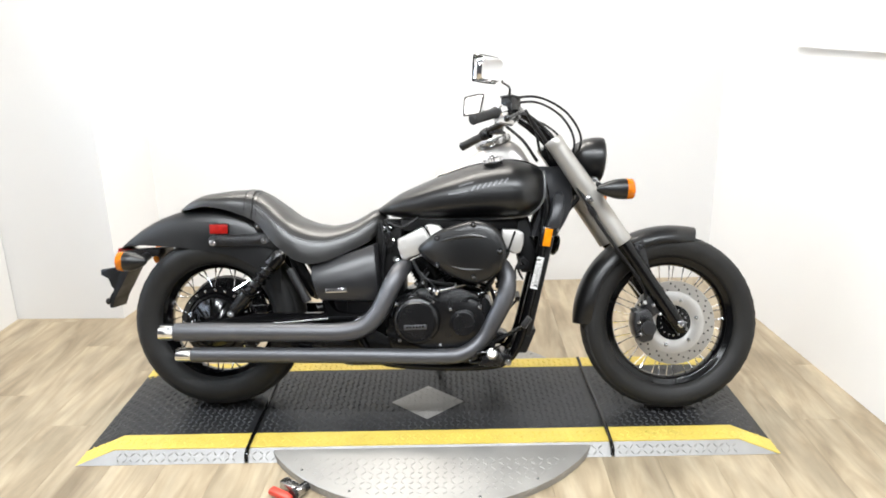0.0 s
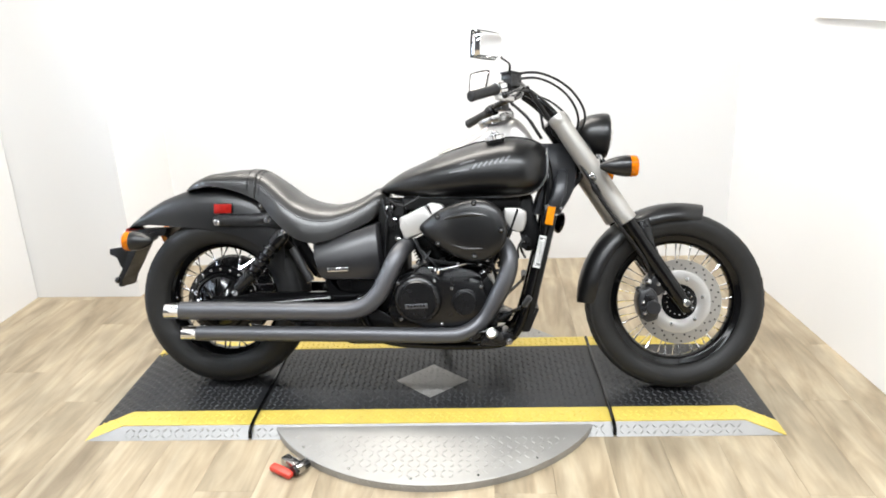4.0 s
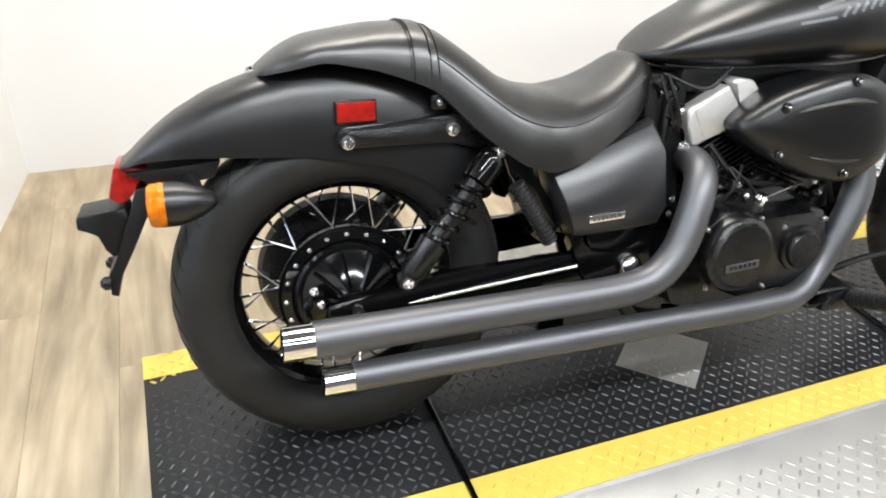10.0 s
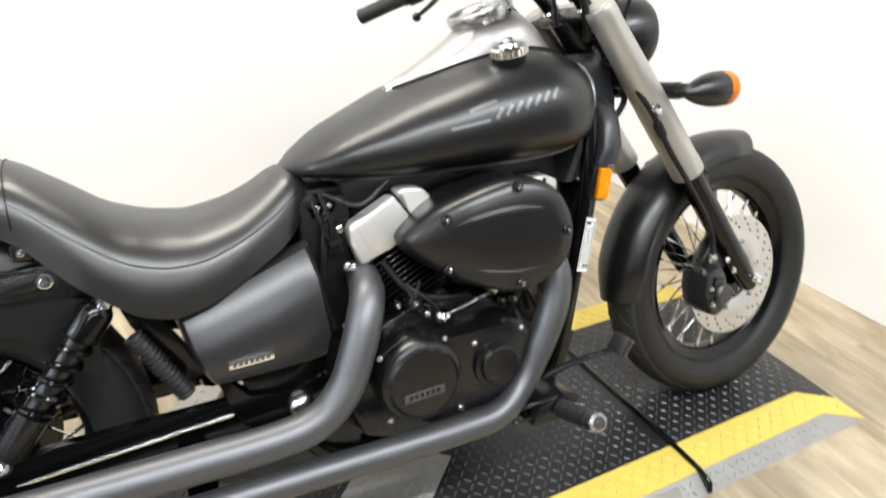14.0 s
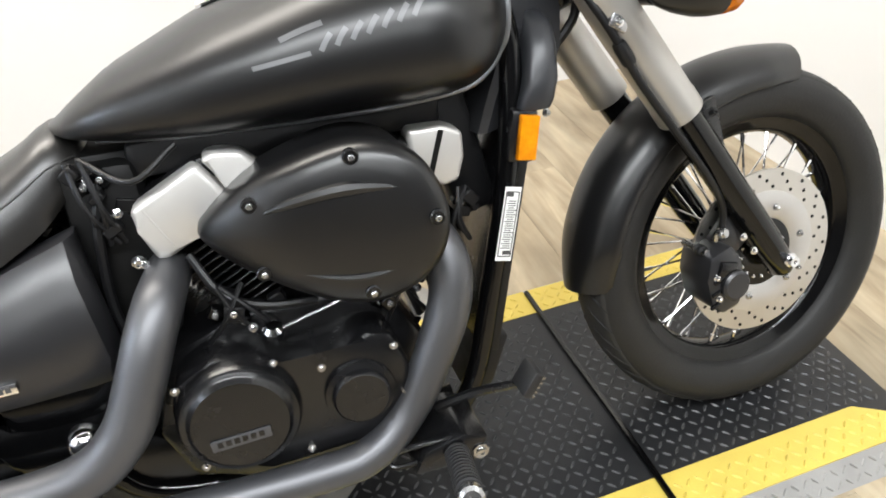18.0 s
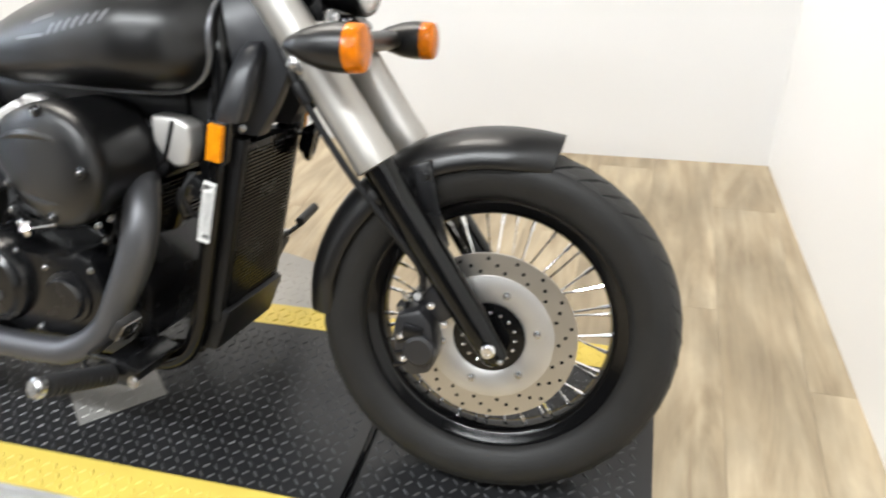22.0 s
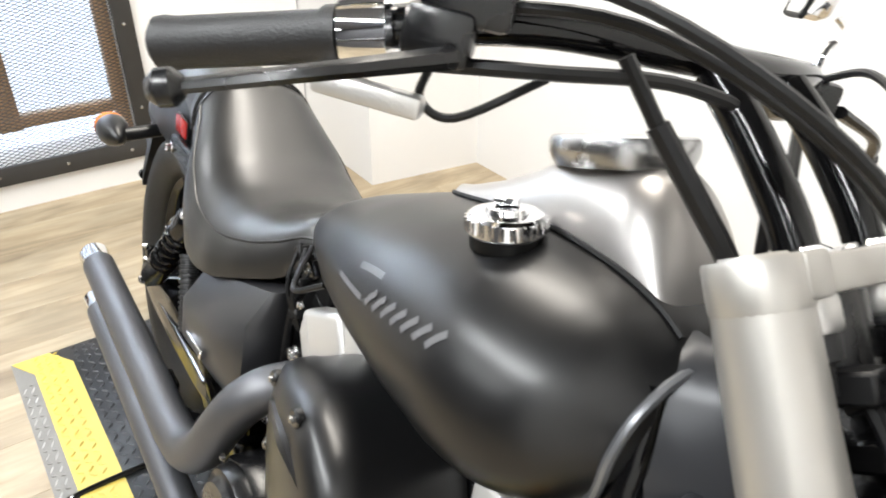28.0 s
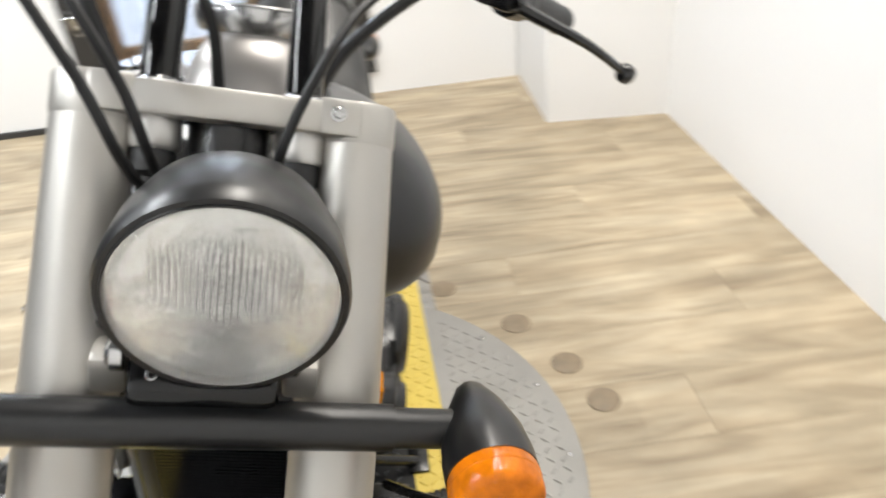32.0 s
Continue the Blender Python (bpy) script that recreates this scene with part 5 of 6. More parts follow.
# ---- frame, swing arm, suspension ----
for s in (-1, 1):
    part("downtube", tube([(1.150, s * 0.085, 0.845), (1.165, s * 0.105, 0.74), (1.148, s * 0.112, 0.58), (1.108, s * 0.112, 0.40), (1.072, s * 0.112, 0.26), (1.03, s * 0.112, 0.195), (0.95, s * 0.112, 0.172), (0.75, s * 0.112, 0.170), (0.58, s * 0.112, 0.19), (0.515, s * 0.115, 0.26), (0.49, s * 0.115, 0.36), (0.42, s * 0.11, 0.47), (0.32, s * 0.105, 0.58), (0.20, s * 0.10, 0.625)], 0.0165, 12, 5), M_GLOSS, bike, "gloss black frame tube")
    part("swing_arm", prism([(-0.085, 0.300), (-0.080, 0.328), (0.0, 0.340), (0.067, 0.349), (0.131, 0.361), (0.37, 0.364), (0.53, 0.374), (0.545, 0.33), (0.52, 0.290), (0.30, 0.278), (0.05, 0.280), (-0.06, 0.288)], s * 0.118, s * 0.138, 0.008, 3), M_GLOSS, bike, "gloss black box section swing arm")
    part("frame_rail", prism([(0.372, 0.440), (0.388, 0.445), (0.407, 0.386), (0.429, 0.363), (0.471, 0.355), (0.514, 0.356), (0.562, 0.378), (0.578, 0.350), (0.556, 0.300), (0.496, 0.290), (0.432, 0.295), (0.412, 0.318), (0.397, 0.362)], s * 0.112, s * 0.150, 0.007), M_GLOSS, bike, "gloss black frame rail round the pivot")
    piv = part("pivot_cap", lathe([(0.024, 0), (0.024, 0.010), (0.018, 0.020), (0.009, 0.024), (0.0, 0.024)], (0.515, s * 0.149, 0.331), (0, s, 0), 18), M_CHROME, bike, "chrome pivot cap")
    # shock absorber
    a, b = Vector((0.238, s * 0.132, 0.580)), Vector((0.059, s * 0.152, 0.364))
    d = (b - a)
    L = d.length
    sh = new("shock_absorber")
    sh.parent = bike
    sh["label"] = "black rear shock absorber with coil spring"
    part("upper_cup", lathe([(0.015, 0.0), (0.024, 0.01), (0.027, 0.02), (0.027, 0.062), (0.022, 0.066)], a, d, 20), M_GLOSS, sh)
    part("damper", lathe([(0.018, 0.05), (0.018, L - 0.05)], a, d, 16), M_SATIN, sh)
    part("lower_cup", lathe([(0.026, L - 0.085), (0.0255, L - 0.02), (0.016, L - 0.008), (0.010, L)], a, d, 20), M_SATIN, sh)
    u, v, w = basis(d)
    coil = []
    for k in range(61):
        q = k / 60
        an = q * 2 * math.pi * 5
        coil.append(a + w * (0.062 + (L - 0.15) * q) + (u * math.cos(an) + v * math.sin(an)) * 0.0235)
    part("spring", tube(coil, 0.0048, 7, 1), M_GLOSS, sh, "gloss black coil spring")
    for p in (a, b):
        part("eye", lathe([(0.016, -0.012), (0.016, 0.012)], p, YAX, 16), M_SATIN, sh)
        bolt(p + Vector((0, s * 0.012, 0)), (0, s, 0), 0.010, bike, M_CHROME, 0.012)
    # folded passenger peg
    pa, pb = Vector((0.270, s * 0.148, 0.520)), Vector((0.331, s * 0.162, 0.414))
    pd = pb - pa
    prof = []
    for k in range(15):
        h = pd.length * k / 14
        prof += [(0.0160, h), (0.0160, h + 0.004), (0.0135, h + 0.0045), (0.0135, h + 0.0080)]
    part("passenger_peg", lathe(prof, pa, pd, 14), M_GRIP, bike, "ribbed black folded foot peg", 30)
    part("peg_bracket", prism([(0.255, 0.575), (0.30, 0.56), (0.375, 0.43), (0.36, 0.41), (0.335, 0.42), (0.27, 0.53)], s * 0.112, s * 0.130, 0.003), M_GLOSS, bike, "gloss black peg bracket")
    # side cover
    left = ((0.336, 0.530), (0.345, 0.486), (0.362, 0.436), (0.372, 0.416))
    right = ((0.572, 0.606), (0.580, 0.560), (0.590, 0.450), (0.580, 0.412))
    deep = (0.146, 0.186, 0.190, 0.176)
    bm = bmesh.new()
    lp = []
    for u, e in ((0.0, 0.25), (0.012, 0.72), (0.04, 0.94), (0.12, 1.0), (0.5, 1.03), (0.86, 1.0), (0.955, 0.92), (0.988, 0.68), (1.0, 0.25)):
        col = [Vector((a + (b - a) * u, 0, c + (d - c) * u)) for (a, c), (b, d) in zip(left, right)]
        ring = [Vector((col[0].x, s * 0.09, col[0].z + 0.004))]
        ring += [Vector((p.x, s * (0.10 + (q - 0.10 - 0.022 * u) * e), p.z)) for p, q in zip(col, deep)]
        ring += [Vector((col[3].x, s * 0.10, col[3].z - 0.014)), Vector((col[3].x, s * 0.09, col[3].z - 0.004))]
        lp.append(ring)
    rings(bm, lp)
    bmesh.ops.bevel(bm, geom=[ed for ed in bm.edges if ed.is_manifold and ed.calc_face_angle(0) > 0.35], offset=0.004, segments=2, affect="EDGES", profile=0.5)
    sc = part("side_cover", bm, M_COVER, bike, "matte black side cover", 40)
    part("badge", box((0.438, s * 0.1845, 0.450), (0.074, 0.005, 0.014), 0.001, pose(0, 0, 0, 0, -2, 0)), M_CHROME, sc, "small chrome badge")
    for k in range(7):
        part("badge_bar", box((0.411 + 0.009 * k, s * 0.1875, 0.4495 + 0.0004 * k), (0.006, 0.0015, 0.008), 0), M_INK, sc)
part("lower_frame_plate", prism([(0.17, 0.300), (0.30, 0.325), (0.52, 0.325), (0.63, 0.260), (0.63, 0.172), (0.42, 0.178), (0.30, 0.215), (0.20, 0.262)], -0.112, -0.094, 0.004), M_SATIN, bike, "black lower frame plate")
part("chamber_box", prism([(0.40, 0.28), (0.62, 0.28), (0.64, 0.165), (0.45, 0.16), (0.38, 0.20)], -0.09, 0.10, 0.02), M_SATIN, bike, "black exhaust chamber under the frame")
part("wheel_axle", rod((-0.03, -0.15, 0.315), (-0.03, 0.15, 0.315), 0.011), M_STEEL, bike)
part("inner_guard", box((0.44, 0, 0.47), (0.16, 0.15, 0.22), 0.02), M_GLOSS, bike, "black battery box")
part("backbone", tube([(1.16, 0, 0.84), (1.0, 0, 0.72), (0.7, 0, 0.67), (0.45, 0, 0.60), (0.2, 0, 0.62)], 0.03, 12, 4), M_SATIN, bike)
part("rear_subframe", tube([(0.50, -0.12, 0.395), (0.40, -0.13, 0.405), (0.375, -0.13, 0.43), (0.36, -0.125, 0.49)], 0.010, 8, 4), M_GLOSS, bike)
part("lower_bracket", prism([(0.42, 0.41), (0.575, 0.41), (0.57, 0.335), (0.47, 0.325), (0.43, 0.37)], -0.14, -0.09, 0.004), M_GLOSS, bike, "gloss black frame plate")

# neck shroud and reflectors
for s in (-1, 1):
    bm = bmesh.new()
    lp = []
    for z, xa, ya, xb, yb in ((0.876, 1.155, 0.060, 1.225, 0.048), (0.845, 1.165, 0.092, 1.250, 0.056), (0.78, 1.168, 0.112, 1.262, 0.060), (0.73, 1.160, 0.112, 1.258, 0.064), (0.68, 1.142, 0.105, 1.235, 0.070), (0.63, 1.128, 0.095, 1.205, 0.076)):
        mx, my = (xa + xb) / 2 - 0.008, (ya + yb) / 2 - 0.010
        lp.append([Vector((x, s * y, z)) for x, y in ((xa - 0.02, 0.04), (xa - 0.012, ya - 0.004), (xa, ya), (mx, my), (xb, yb), (xb + 0.004, yb - 0.012), (xb, 0.04))])
    rings(bm, lp)
    part("neck_plate", bm, M_GREYPL, bike, "dark grey plastic neck cover", 50)
    bm = bmesh.new()
    lp = []
    for cx, cy, cz, wx, wy in ((1.212, 0.072, 0.785, 0.012, 0.012), (1.212, 0.086, 0.770, 0.019, 0.020), (1.208, 0.102, 0.742, 0.022, 0.024), (1.200, 0.118, 0.700, 0.024, 0.024), (1.190, 0.122, 0.672, 0.026, 0.020), (1.187, 0.122, 0.662, 0.024, 0.017)):
        sec = []
        for k in range(16):
            a = 2 * math.pi * k / 16
            ca, sa = math.cos(a), math.sin(a)
            sec.append(Vector((cx + wx * math.copysign(abs(ca) ** 0.55, ca), s * (cy + wy * math.copysign(abs(sa) ** 0.55, sa)), cz)))
        lp.append(sec)
    rings(bm, lp)
    part("neck_shroud", bm, M_GREYPL, bike, "dark grey plastic neck cover arm", 45)
    rf = part("front_reflector", box((1.169, s * 0.146, 0.629), (0.027, 0.012, 0.062), 0.002, pose(0, 0, 0, 0, 10, 0)), M_REFL, bike, "amber front reflector")
    part("reflector_stay", box((1.165, s * 0.129, 0.629), (0.038, 0.022, 0.072), 0.004, pose(0, 0, 0, 0, 10, 0)), M_SATIN, bike)
    bolt((1.207, s * 0.122, 0.652), (0.3, s, 0), 0.006, bike, M_STEEL)

# label on the right downtube
LC0, LT = Vector((1.134, -0.1385, 0.505)), Matrix.Rotation(radians(13), 4, "Y")
lab = part("label_sticker", box(LC0, (0.024, 0.0012, 0.112), 0.0, LT), M_LABEL, bike, "white printed label with black bars")
for k in range(22):
    part("label_bar", box(LC0 + Vector((0, -0.0009, 0)) + LT.to_3x3() @ Vector((0.001 * (k % 2), 0, -0.036 + 0.0034 * k)), ((0.014, 0.011, 0.015, 0.009, 0.013)[k % 5], 0.0006, 0.0013), 0.0, LT), M_INK, lab)
for dx, dz, w, h in ((0.0095, 0.0, 0.0016, 0.098), (-0.0095, 0.0, 0.0016, 0.098), (0.0, 0.049, 0.019, 0.0016), (-0.004, 0.045, 0.011, 0.006), (0.0, -0.049, 0.019, 0.0016), (0.003, -0.043, 0.012, 0.006)):
    part("label_bar", box(LC0 + Vector((0, -0.0009, 0)) + LT.to_3x3() @ Vector((dx, 0, dz)), (w, 0.0006, h), 0.0, LT), M_INK, lab)

# radiator
rad = new("radiator")
rad.parent = bike
rad["label"] = "black radiator between the frame tubes"
tilt = pose(0, 0, 0, 0, 13, 0)
part("core", box((1.138, 0, 0.455), (0.035, 0.19, 0.34), 0.004, tilt), M_SATIN, rad)
bm = bmesh.new()
for k in range(44):
    box(Vector((1.138, 0, 0.455)) + tilt.to_3x3() @ Vector((0.019, 0, -0.158 + 0.0073 * k)), (0.004, 0.17, 0.0022), 0, tilt, bm)
part("fin_core", bm, M_GLOSS, rad, "thin black fins")["kind"] = "stuff"
for y in (-0.1, 0.1):
    part("side_tank", box((1.138, y * 0.93, 0.455), (0.036, 0.022, 0.36), 0.006, tilt), M_PLASTIC, rad)
part("lower_cowl", prism([(1.05, 0.215), (1.10, 0.215), (1.135, 0.30), (1.10, 0.31), (1.07, 0.26)], -0.1, 0.1, 0.006), M_PLASTIC, rad)
horn = new("horn")
horn.parent = bike
horn["label"] = "round black horn on a bracket"
part("body", lathe([(0.0, -0.022), (0.022, -0.020), (0.030, -0.010), (0.038, -0.004), (0.040, 0.004), (0.036, 0.008), (0.026, 0.009), (0.024, 0.006), (0.012, 0.006), (0.010, 0.012), (0.0, 0.012)], (1.215, 0.098, 0.588), (0.9, 0.25, -0.25), 28), M_GLOSS, horn, "black pressed disc")
part("bracket", box((1.185, 0.085, 0.612), (0.05, 0.018, 0.006), 0.002, pose(0, 0, 0, 0, 35, 20)), M_SATIN, horn)

# ---- engine ----
eng = new("engine")
eng.parent = bike
eng["label"] = "black V-twin engine with silver head covers"


def both(name, fn, material, label=""):
    for s in (-1, 1):
        part(name, fn(s), material, eng, label)


part("crankcase", prism([(0.60, 0.30), (0.63, 0.22), (0.72, 0.185), (0.90, 0.185), (0.99, 0.24), (1.0, 0.34), (0.96, 0.42), (0.86, 0.46), (0.74, 0.46), (0.64, 0.42)], -0.14, 0.14, 0.012), M_SATIN, eng, "black crankcase")
both("side_casing", lambda s: prism([(0.635, 0.36), (0.66, 0.29), (0.74, 0.245), (0.88, 0.252), (0.945, 0.29), (0.955, 0.355), (0.935, 0.415), (0.90, 0.425), (0.86, 0.400), (0.80, 0.398), (0.76, 0.425), (0.70, 0.437), (0.65, 0.41)], s * 0.13, s * 0.205, 0.012), M_SATIN, "black side casing")
both("clutch_cover", lambda s: lathe([(0.082, 0.0), (0.080, 0.012), (0.076, 0.019), (0.069, 0.0215), (0.067, 0.0235), (0.062, 0.030), (0.0, 0.032)], (0.720, s * 0.203, 0.350), (0, s, 0), 48), M_SATIN, "round black clutch cover")
both("pulse_cover", lambda s: lathe([(0.050, 0.0), (0.048, 0.012), (0.040, 0.014), (0.039, 0.022), (0.036, 0.025), (0.0, 0.025)], (0.880, s * 0.200, 0.338), (0, s, 0), 36), M_SATIN, "small round black cover")
part("oil_filler", lathe([(0.023, 0), (0.023, 0.010), (0.019, 0.014), (0.0, 0.014)], (0.900, -0.176, 0.396), (0, -1, 0.2), 20), M_SATIN, eng)
part("filler_window", lathe([(0.015, 0), (0.015, 0.002), (0.0, 0.003)], (0.900, -0.1895, 0.3985), (0, -1, 0.2), 16), M_STEEL, eng)
pl = part("nameplate", box((0.717, -0.2355, 0.331), (0.078, 0.003, 0.017), 0.002, pose(0, 0, 0, 0, -3, 0)), M_PIPE, eng, "plain grey nameplate")
for k in range(6):
    part("plate_bar", box((0.690 + 0.0106 * k, -0.2373, 0.331 + 0.0005 * k), (0.007, 0.0012, 0.008), 0), M_SATIN, pl)
for x, z in ((0.650, 0.405), (0.660, 0.280), (0.775, 0.412), (0.80, 0.265), (0.835, 0.388), (0.942, 0.318), (0.935, 0.395), (0.90, 0.268)):
    bolt((x, -0.204, z), (0, -1, 0), 0.0055, eng, M_STEEL)


def cylinder_unit(foot, lean, sgn):
    ax = Vector((math.sin(radians(lean)), 0, math.cos(radians(lean))))
    f0 = Vector(foot)
    turn = Matrix.Rotation(radians(lean), 4, "Y")
    part("cylinder", lathe([(0.068, 0), (0.068, 0.14)], f0, ax, 28), M_SATIN, eng)
    for k in range(11):
        part("cooling_fin", box(f0 + ax * (0.022 + 0.0112 * k), (0.124 - 0.002 * (k % 2), 0.205, 0.0042), 0.0015, turn, None, 1), M_SATIN, eng)
    part("cylinder_head", box(f0 + ax * 0.172, (0.135, 0.20, 0.05), 0.012, turn), M_SATIN, eng)
    part("head_cover", box(f0 + ax * 0.212, (0.128, 0.19, 0.045), 0.014, turn), M_SATIN, eng)


cylinder_unit((0.79, 0, 0.435), -26, -1)
cylinder_unit((0.90, 0, 0.435), 26, 1)
# silver covers on the flanks of the two heads
for s in (-1, 1):
    part("head_side_cover", prism([(0.643, 0.622), (0.735, 0.667), (0.774, 0.608), (0.774, 0.594), (0.721, 0.570), (0.678, 0.548), (0.661, 0.547), (0.647, 0.592)], s * 0.05, s * 0.116, 0.009, 3), M_HEAD, eng, "satin silver head cover")
    part("cover_ridge", tube([(0.659, s * 0.116, 0.622), (0.686, s * 0.116, 0.564)], 0.0012, 6, 1), M_HEAD, eng)
    part("head_end_cover", prism([(0.741, 0.670), (0.757, 0.677), (0.793, 0.671), (0.814, 0.646), (0.800, 0.602), (0.780, 0.597), (0.779, 0.610)], s * 0.05, s * 0.113, 0.007, 3), M_HEAD, eng, "satin silver head end cover")
    part("head_side_cover", prism([(1.012, 0.658), (1.062, 0.656), (1.091, 0.642), (1.090, 0.605), (1.079, 0.572), (1.056, 0.567), (1.035, 0.579), (1.014, 0.609)], s * 0.05, s * 0.104, 0.008, 3), M_HEAD, eng, "satin silver head cover")
    part("cover_groove", box((1.047, s * 0.1035, 0.614), (0.008, 0.003, 0.076), 0, pose(0, 0, 0, 0, 19, 0)), M_BLACKTRIM, eng)
    bolt((0.638, s * 0.112, 0.552), (0, s, 0), 0.009, eng, M_CHROME, 0.012)

# air cleaner
AC = [(0.722, 0.594), (0.742, 0.617), (0.800, 0.657), (0.888, 0.687), (0.945, 0.688), (0.993, 0.664), (1.019, 0.616), (1.023, 0.569), (1.003, 0.522), (0.961, 0.490), (0.904, 0.480), (0.832, 0.504), (0.766, 0.543), (0.730, 0.574)]
sm = [(p.x, p.z) for p in spline([(x, 0, z) for x, z in AC], 4, True)]
cx, cz = 0.895, 0.595
bm = bmesh.new()
lp = []
for k, y in ((0.93, -0.10), (0.97, -0.165), (1.0, -0.178), (1.0, -0.196), (0.97, -0.210), (0.88, -0.219), (0.70, -0.225), (0.40, -0.229), (0.1, -0.230)):
    lp.append([Vector((cx + (x - cx) * k, y + 0.022 * max(0.0, (0.86 - cx - (x - cx) * k) / 0.12) ** 1.4 - (0.20 * (cx + (x - cx) * k - 0.795) if y < -0.15 else 0), cz + (z - cz) * k)) for x, z in sm])
rings(bm, lp)
ac_tree = mathutils.bvhtree.BVHTree.FromBMesh(bm)
ac = part("air_cleaner", bm, M_PAINT, bike, "matte black teardrop air cleaner cover", 55)


def on_ac(x, z, lift=0.0):
    hit = ac_tree.ray_cast(Vector((x, -0.5, z)), Vector((0, 1, 0)))
    return (hit[0] + Vector((0, -lift, 0))) if hit[0] else Vector((x, -0.2, z))


for x, z in ((0.791, 0.632), (0.914, 0.678), (1.003, 0.591), (0.791, 0.541), (0.915, 0.503)):
    p = on_ac(x, z)
    part("bolt_seat", lathe([(0.010, 0.002), (0.010, -0.004), (0.008, -0.006)], p, YAX, 14), M_SATIN, ac)
    bolt(p + Vector((0, -0.004, 0)), (0, -1, 0), 0.0055, ac, M_STEEL)
for path, ws in (([(0.800, 0.618), (0.837, 0.631), (0.907, 0.642), (0.985, 0.632)], [0.001, 0.007, 0.0095, 0.001]), ([(0.815, 0.545), (0.860, 0.533), (0.91, 0.527), (0.985, 0.534)], [0.001, 0.004, 0.006, 0.001])):
    part("raised_rib", tube([on_ac(x, z, -0.002) for x, z in path], ws, 8, 6), M_PAINT, ac, "raised curved rib")
part("intake_box", box((0.88, 0, 0.60), (0.16, 0.20, 0.09), 0.02), M_SATIN, eng)
# the next five boxes are added fillers, standing in for dark shaded gaps
part("gap_fill_top", box((0.86, 0, 0.672), (0.42, 0.15, 0.05), 0.012), M_PLASTIC, eng, "black filler box added to darken the gap under the tank")
part("gap_fill_rear", box((0.612, 0, 0.545), (0.10, 0.18, 0.27), 0.02), M_BLACKTRIM, eng, "black filler box added to darken the gap behind the engine")
part("gap_fill_low", box((0.605, 0, 0.33), (0.11, 0.14, 0.22), 0.02), M_BLACKTRIM, eng, "black filler box added to darken the gap by the pivot")
part("gap_fill_seat", box((0.595, 0, 0.655), (0.13, 0.13, 0.07), 0.012), M_BLACKTRIM, eng, "black filler box added to darken the gap under the seat nose")
part("gap_fill_front", box((1.095, 0, 0.60), (0.07, 0.13, 0.20), 0.015, pose(0, 0, 0, 0, -12, 0)), M_PLASTIC, eng, "black filler box added to darken the gap before the engine")
for p, r in (([(0.70, -0.12, 0.55), (0.73, -0.15, 0.50), (0.78, -0.16, 0.475), (0.85, -0.165, 0.468)], 0.006), ([(0.93, -0.12, 0.49), (0.97, -0.15, 0.46), (0.99, -0.14, 0.40)], 0.007), ([(0.615, -0.09, 0.66), (0.600, -0.105, 0.60), (0.590, -0.105, 0.50), (0.60, -0.11, 0.44)], 0.007), ([(0.60, -0.09, 0.69), (0.66, -0.14, 0.665), (0.72, -0.13, 0.70)], 0.004)):
    part("hose", tube(p, r, 8, 5), M_PLASTIC, eng, "black rubber hose")
rng = random.Random(5)
for x0, x1, z0, z1, y, n in ((0.585, 0.640, 0.60, 0.68, -0.100, 8), (0.93, 1.01, 0.43, 0.50, -0.150, 9), (0.70, 0.80, 0.455, 0.50, -0.150, 6), (1.06, 1.10, 0.50, 0.55, -0.095, 5)):
    for k in range(n):
        p = Vector((rng.uniform(x0, x1), y + rng.uniform(-0.012, 0.02), rng.uniform(z0, z1)))
        w = rng.uniform(0.012, 0.026)
        part("connector", box(p, (w, 0.018, w * rng.uniform(0.5, 0.9)), 0.002, pose(0, 0, 0, 0, rng.uniform(-50, 50), 0), None, 1), M_PLASTIC if k % 3 else M_GLOSS, eng)
        if k % 3 == 0:
            bolt(p + Vector((0, -0.011, 0)), (0, -1, 0.2), 0.0042, eng, M_STEEL, 0.005)
    for k in range(3):
        a = Vector((rng.uniform(x0, x1), y, z1 + 0.01))
        b = Vector((rng.uniform(x0, x1), y - 0.008, z0 - 0.02))
        part("wire", tube([a, (a + b) / 2 + Vector((rng.uniform(-0.02, 0.02), -0.014, 0)), b], 0.0035, 6, 5), M_PLASTIC, eng)
part("link_rod", rod((0.79, -0.185, 0.448), (0.885, -0.180, 0.470), 0.0028, 8), M_STEEL, eng)
part("banjo", lathe([(0.014, -0.006), (0.014, 0.006), (0.008, 0.012), (0.0, 0.012)], (0.785, -0.182, 0.446), (0, -0.4, 0.9), 14), M_CHROME, eng)
for x, y, z in ((0.74, -0.165, 0.475), (0.76, -0.17, 0.452), (0.93, -0.165, 0.465), (0.955, -0.16, 0.48), (0.61, -0.13, 0.42), (0.615, -0.13, 0.45), (0.645, -0.12, 0.55), (0.63, -0.11, 0.62), (0.99, -0.14, 0.44)):
    bolt((x, y, z), (0, -1, 0.2), 0.006, eng, M_CHROME)

# ---- exhaust ----
ex = new("exhaust")
ex.parent = bike
ex["label"] = "twin staggered grey exhaust pipes with chrome tips"
up = [(-0.121, -0.214, 0.308), (0.10, -0.214, 0.308), (0.30, -0.214, 0.308), (0.45, -0.214, 0.309), (0.53, -0.213, 0.324), (0.582, -0.208, 0.368), (0.614, -0.198, 0.428), (0.638, -0.182, 0.480), (0.656, -0.150, 0.512), (0.670, -0.08, 0.525)]
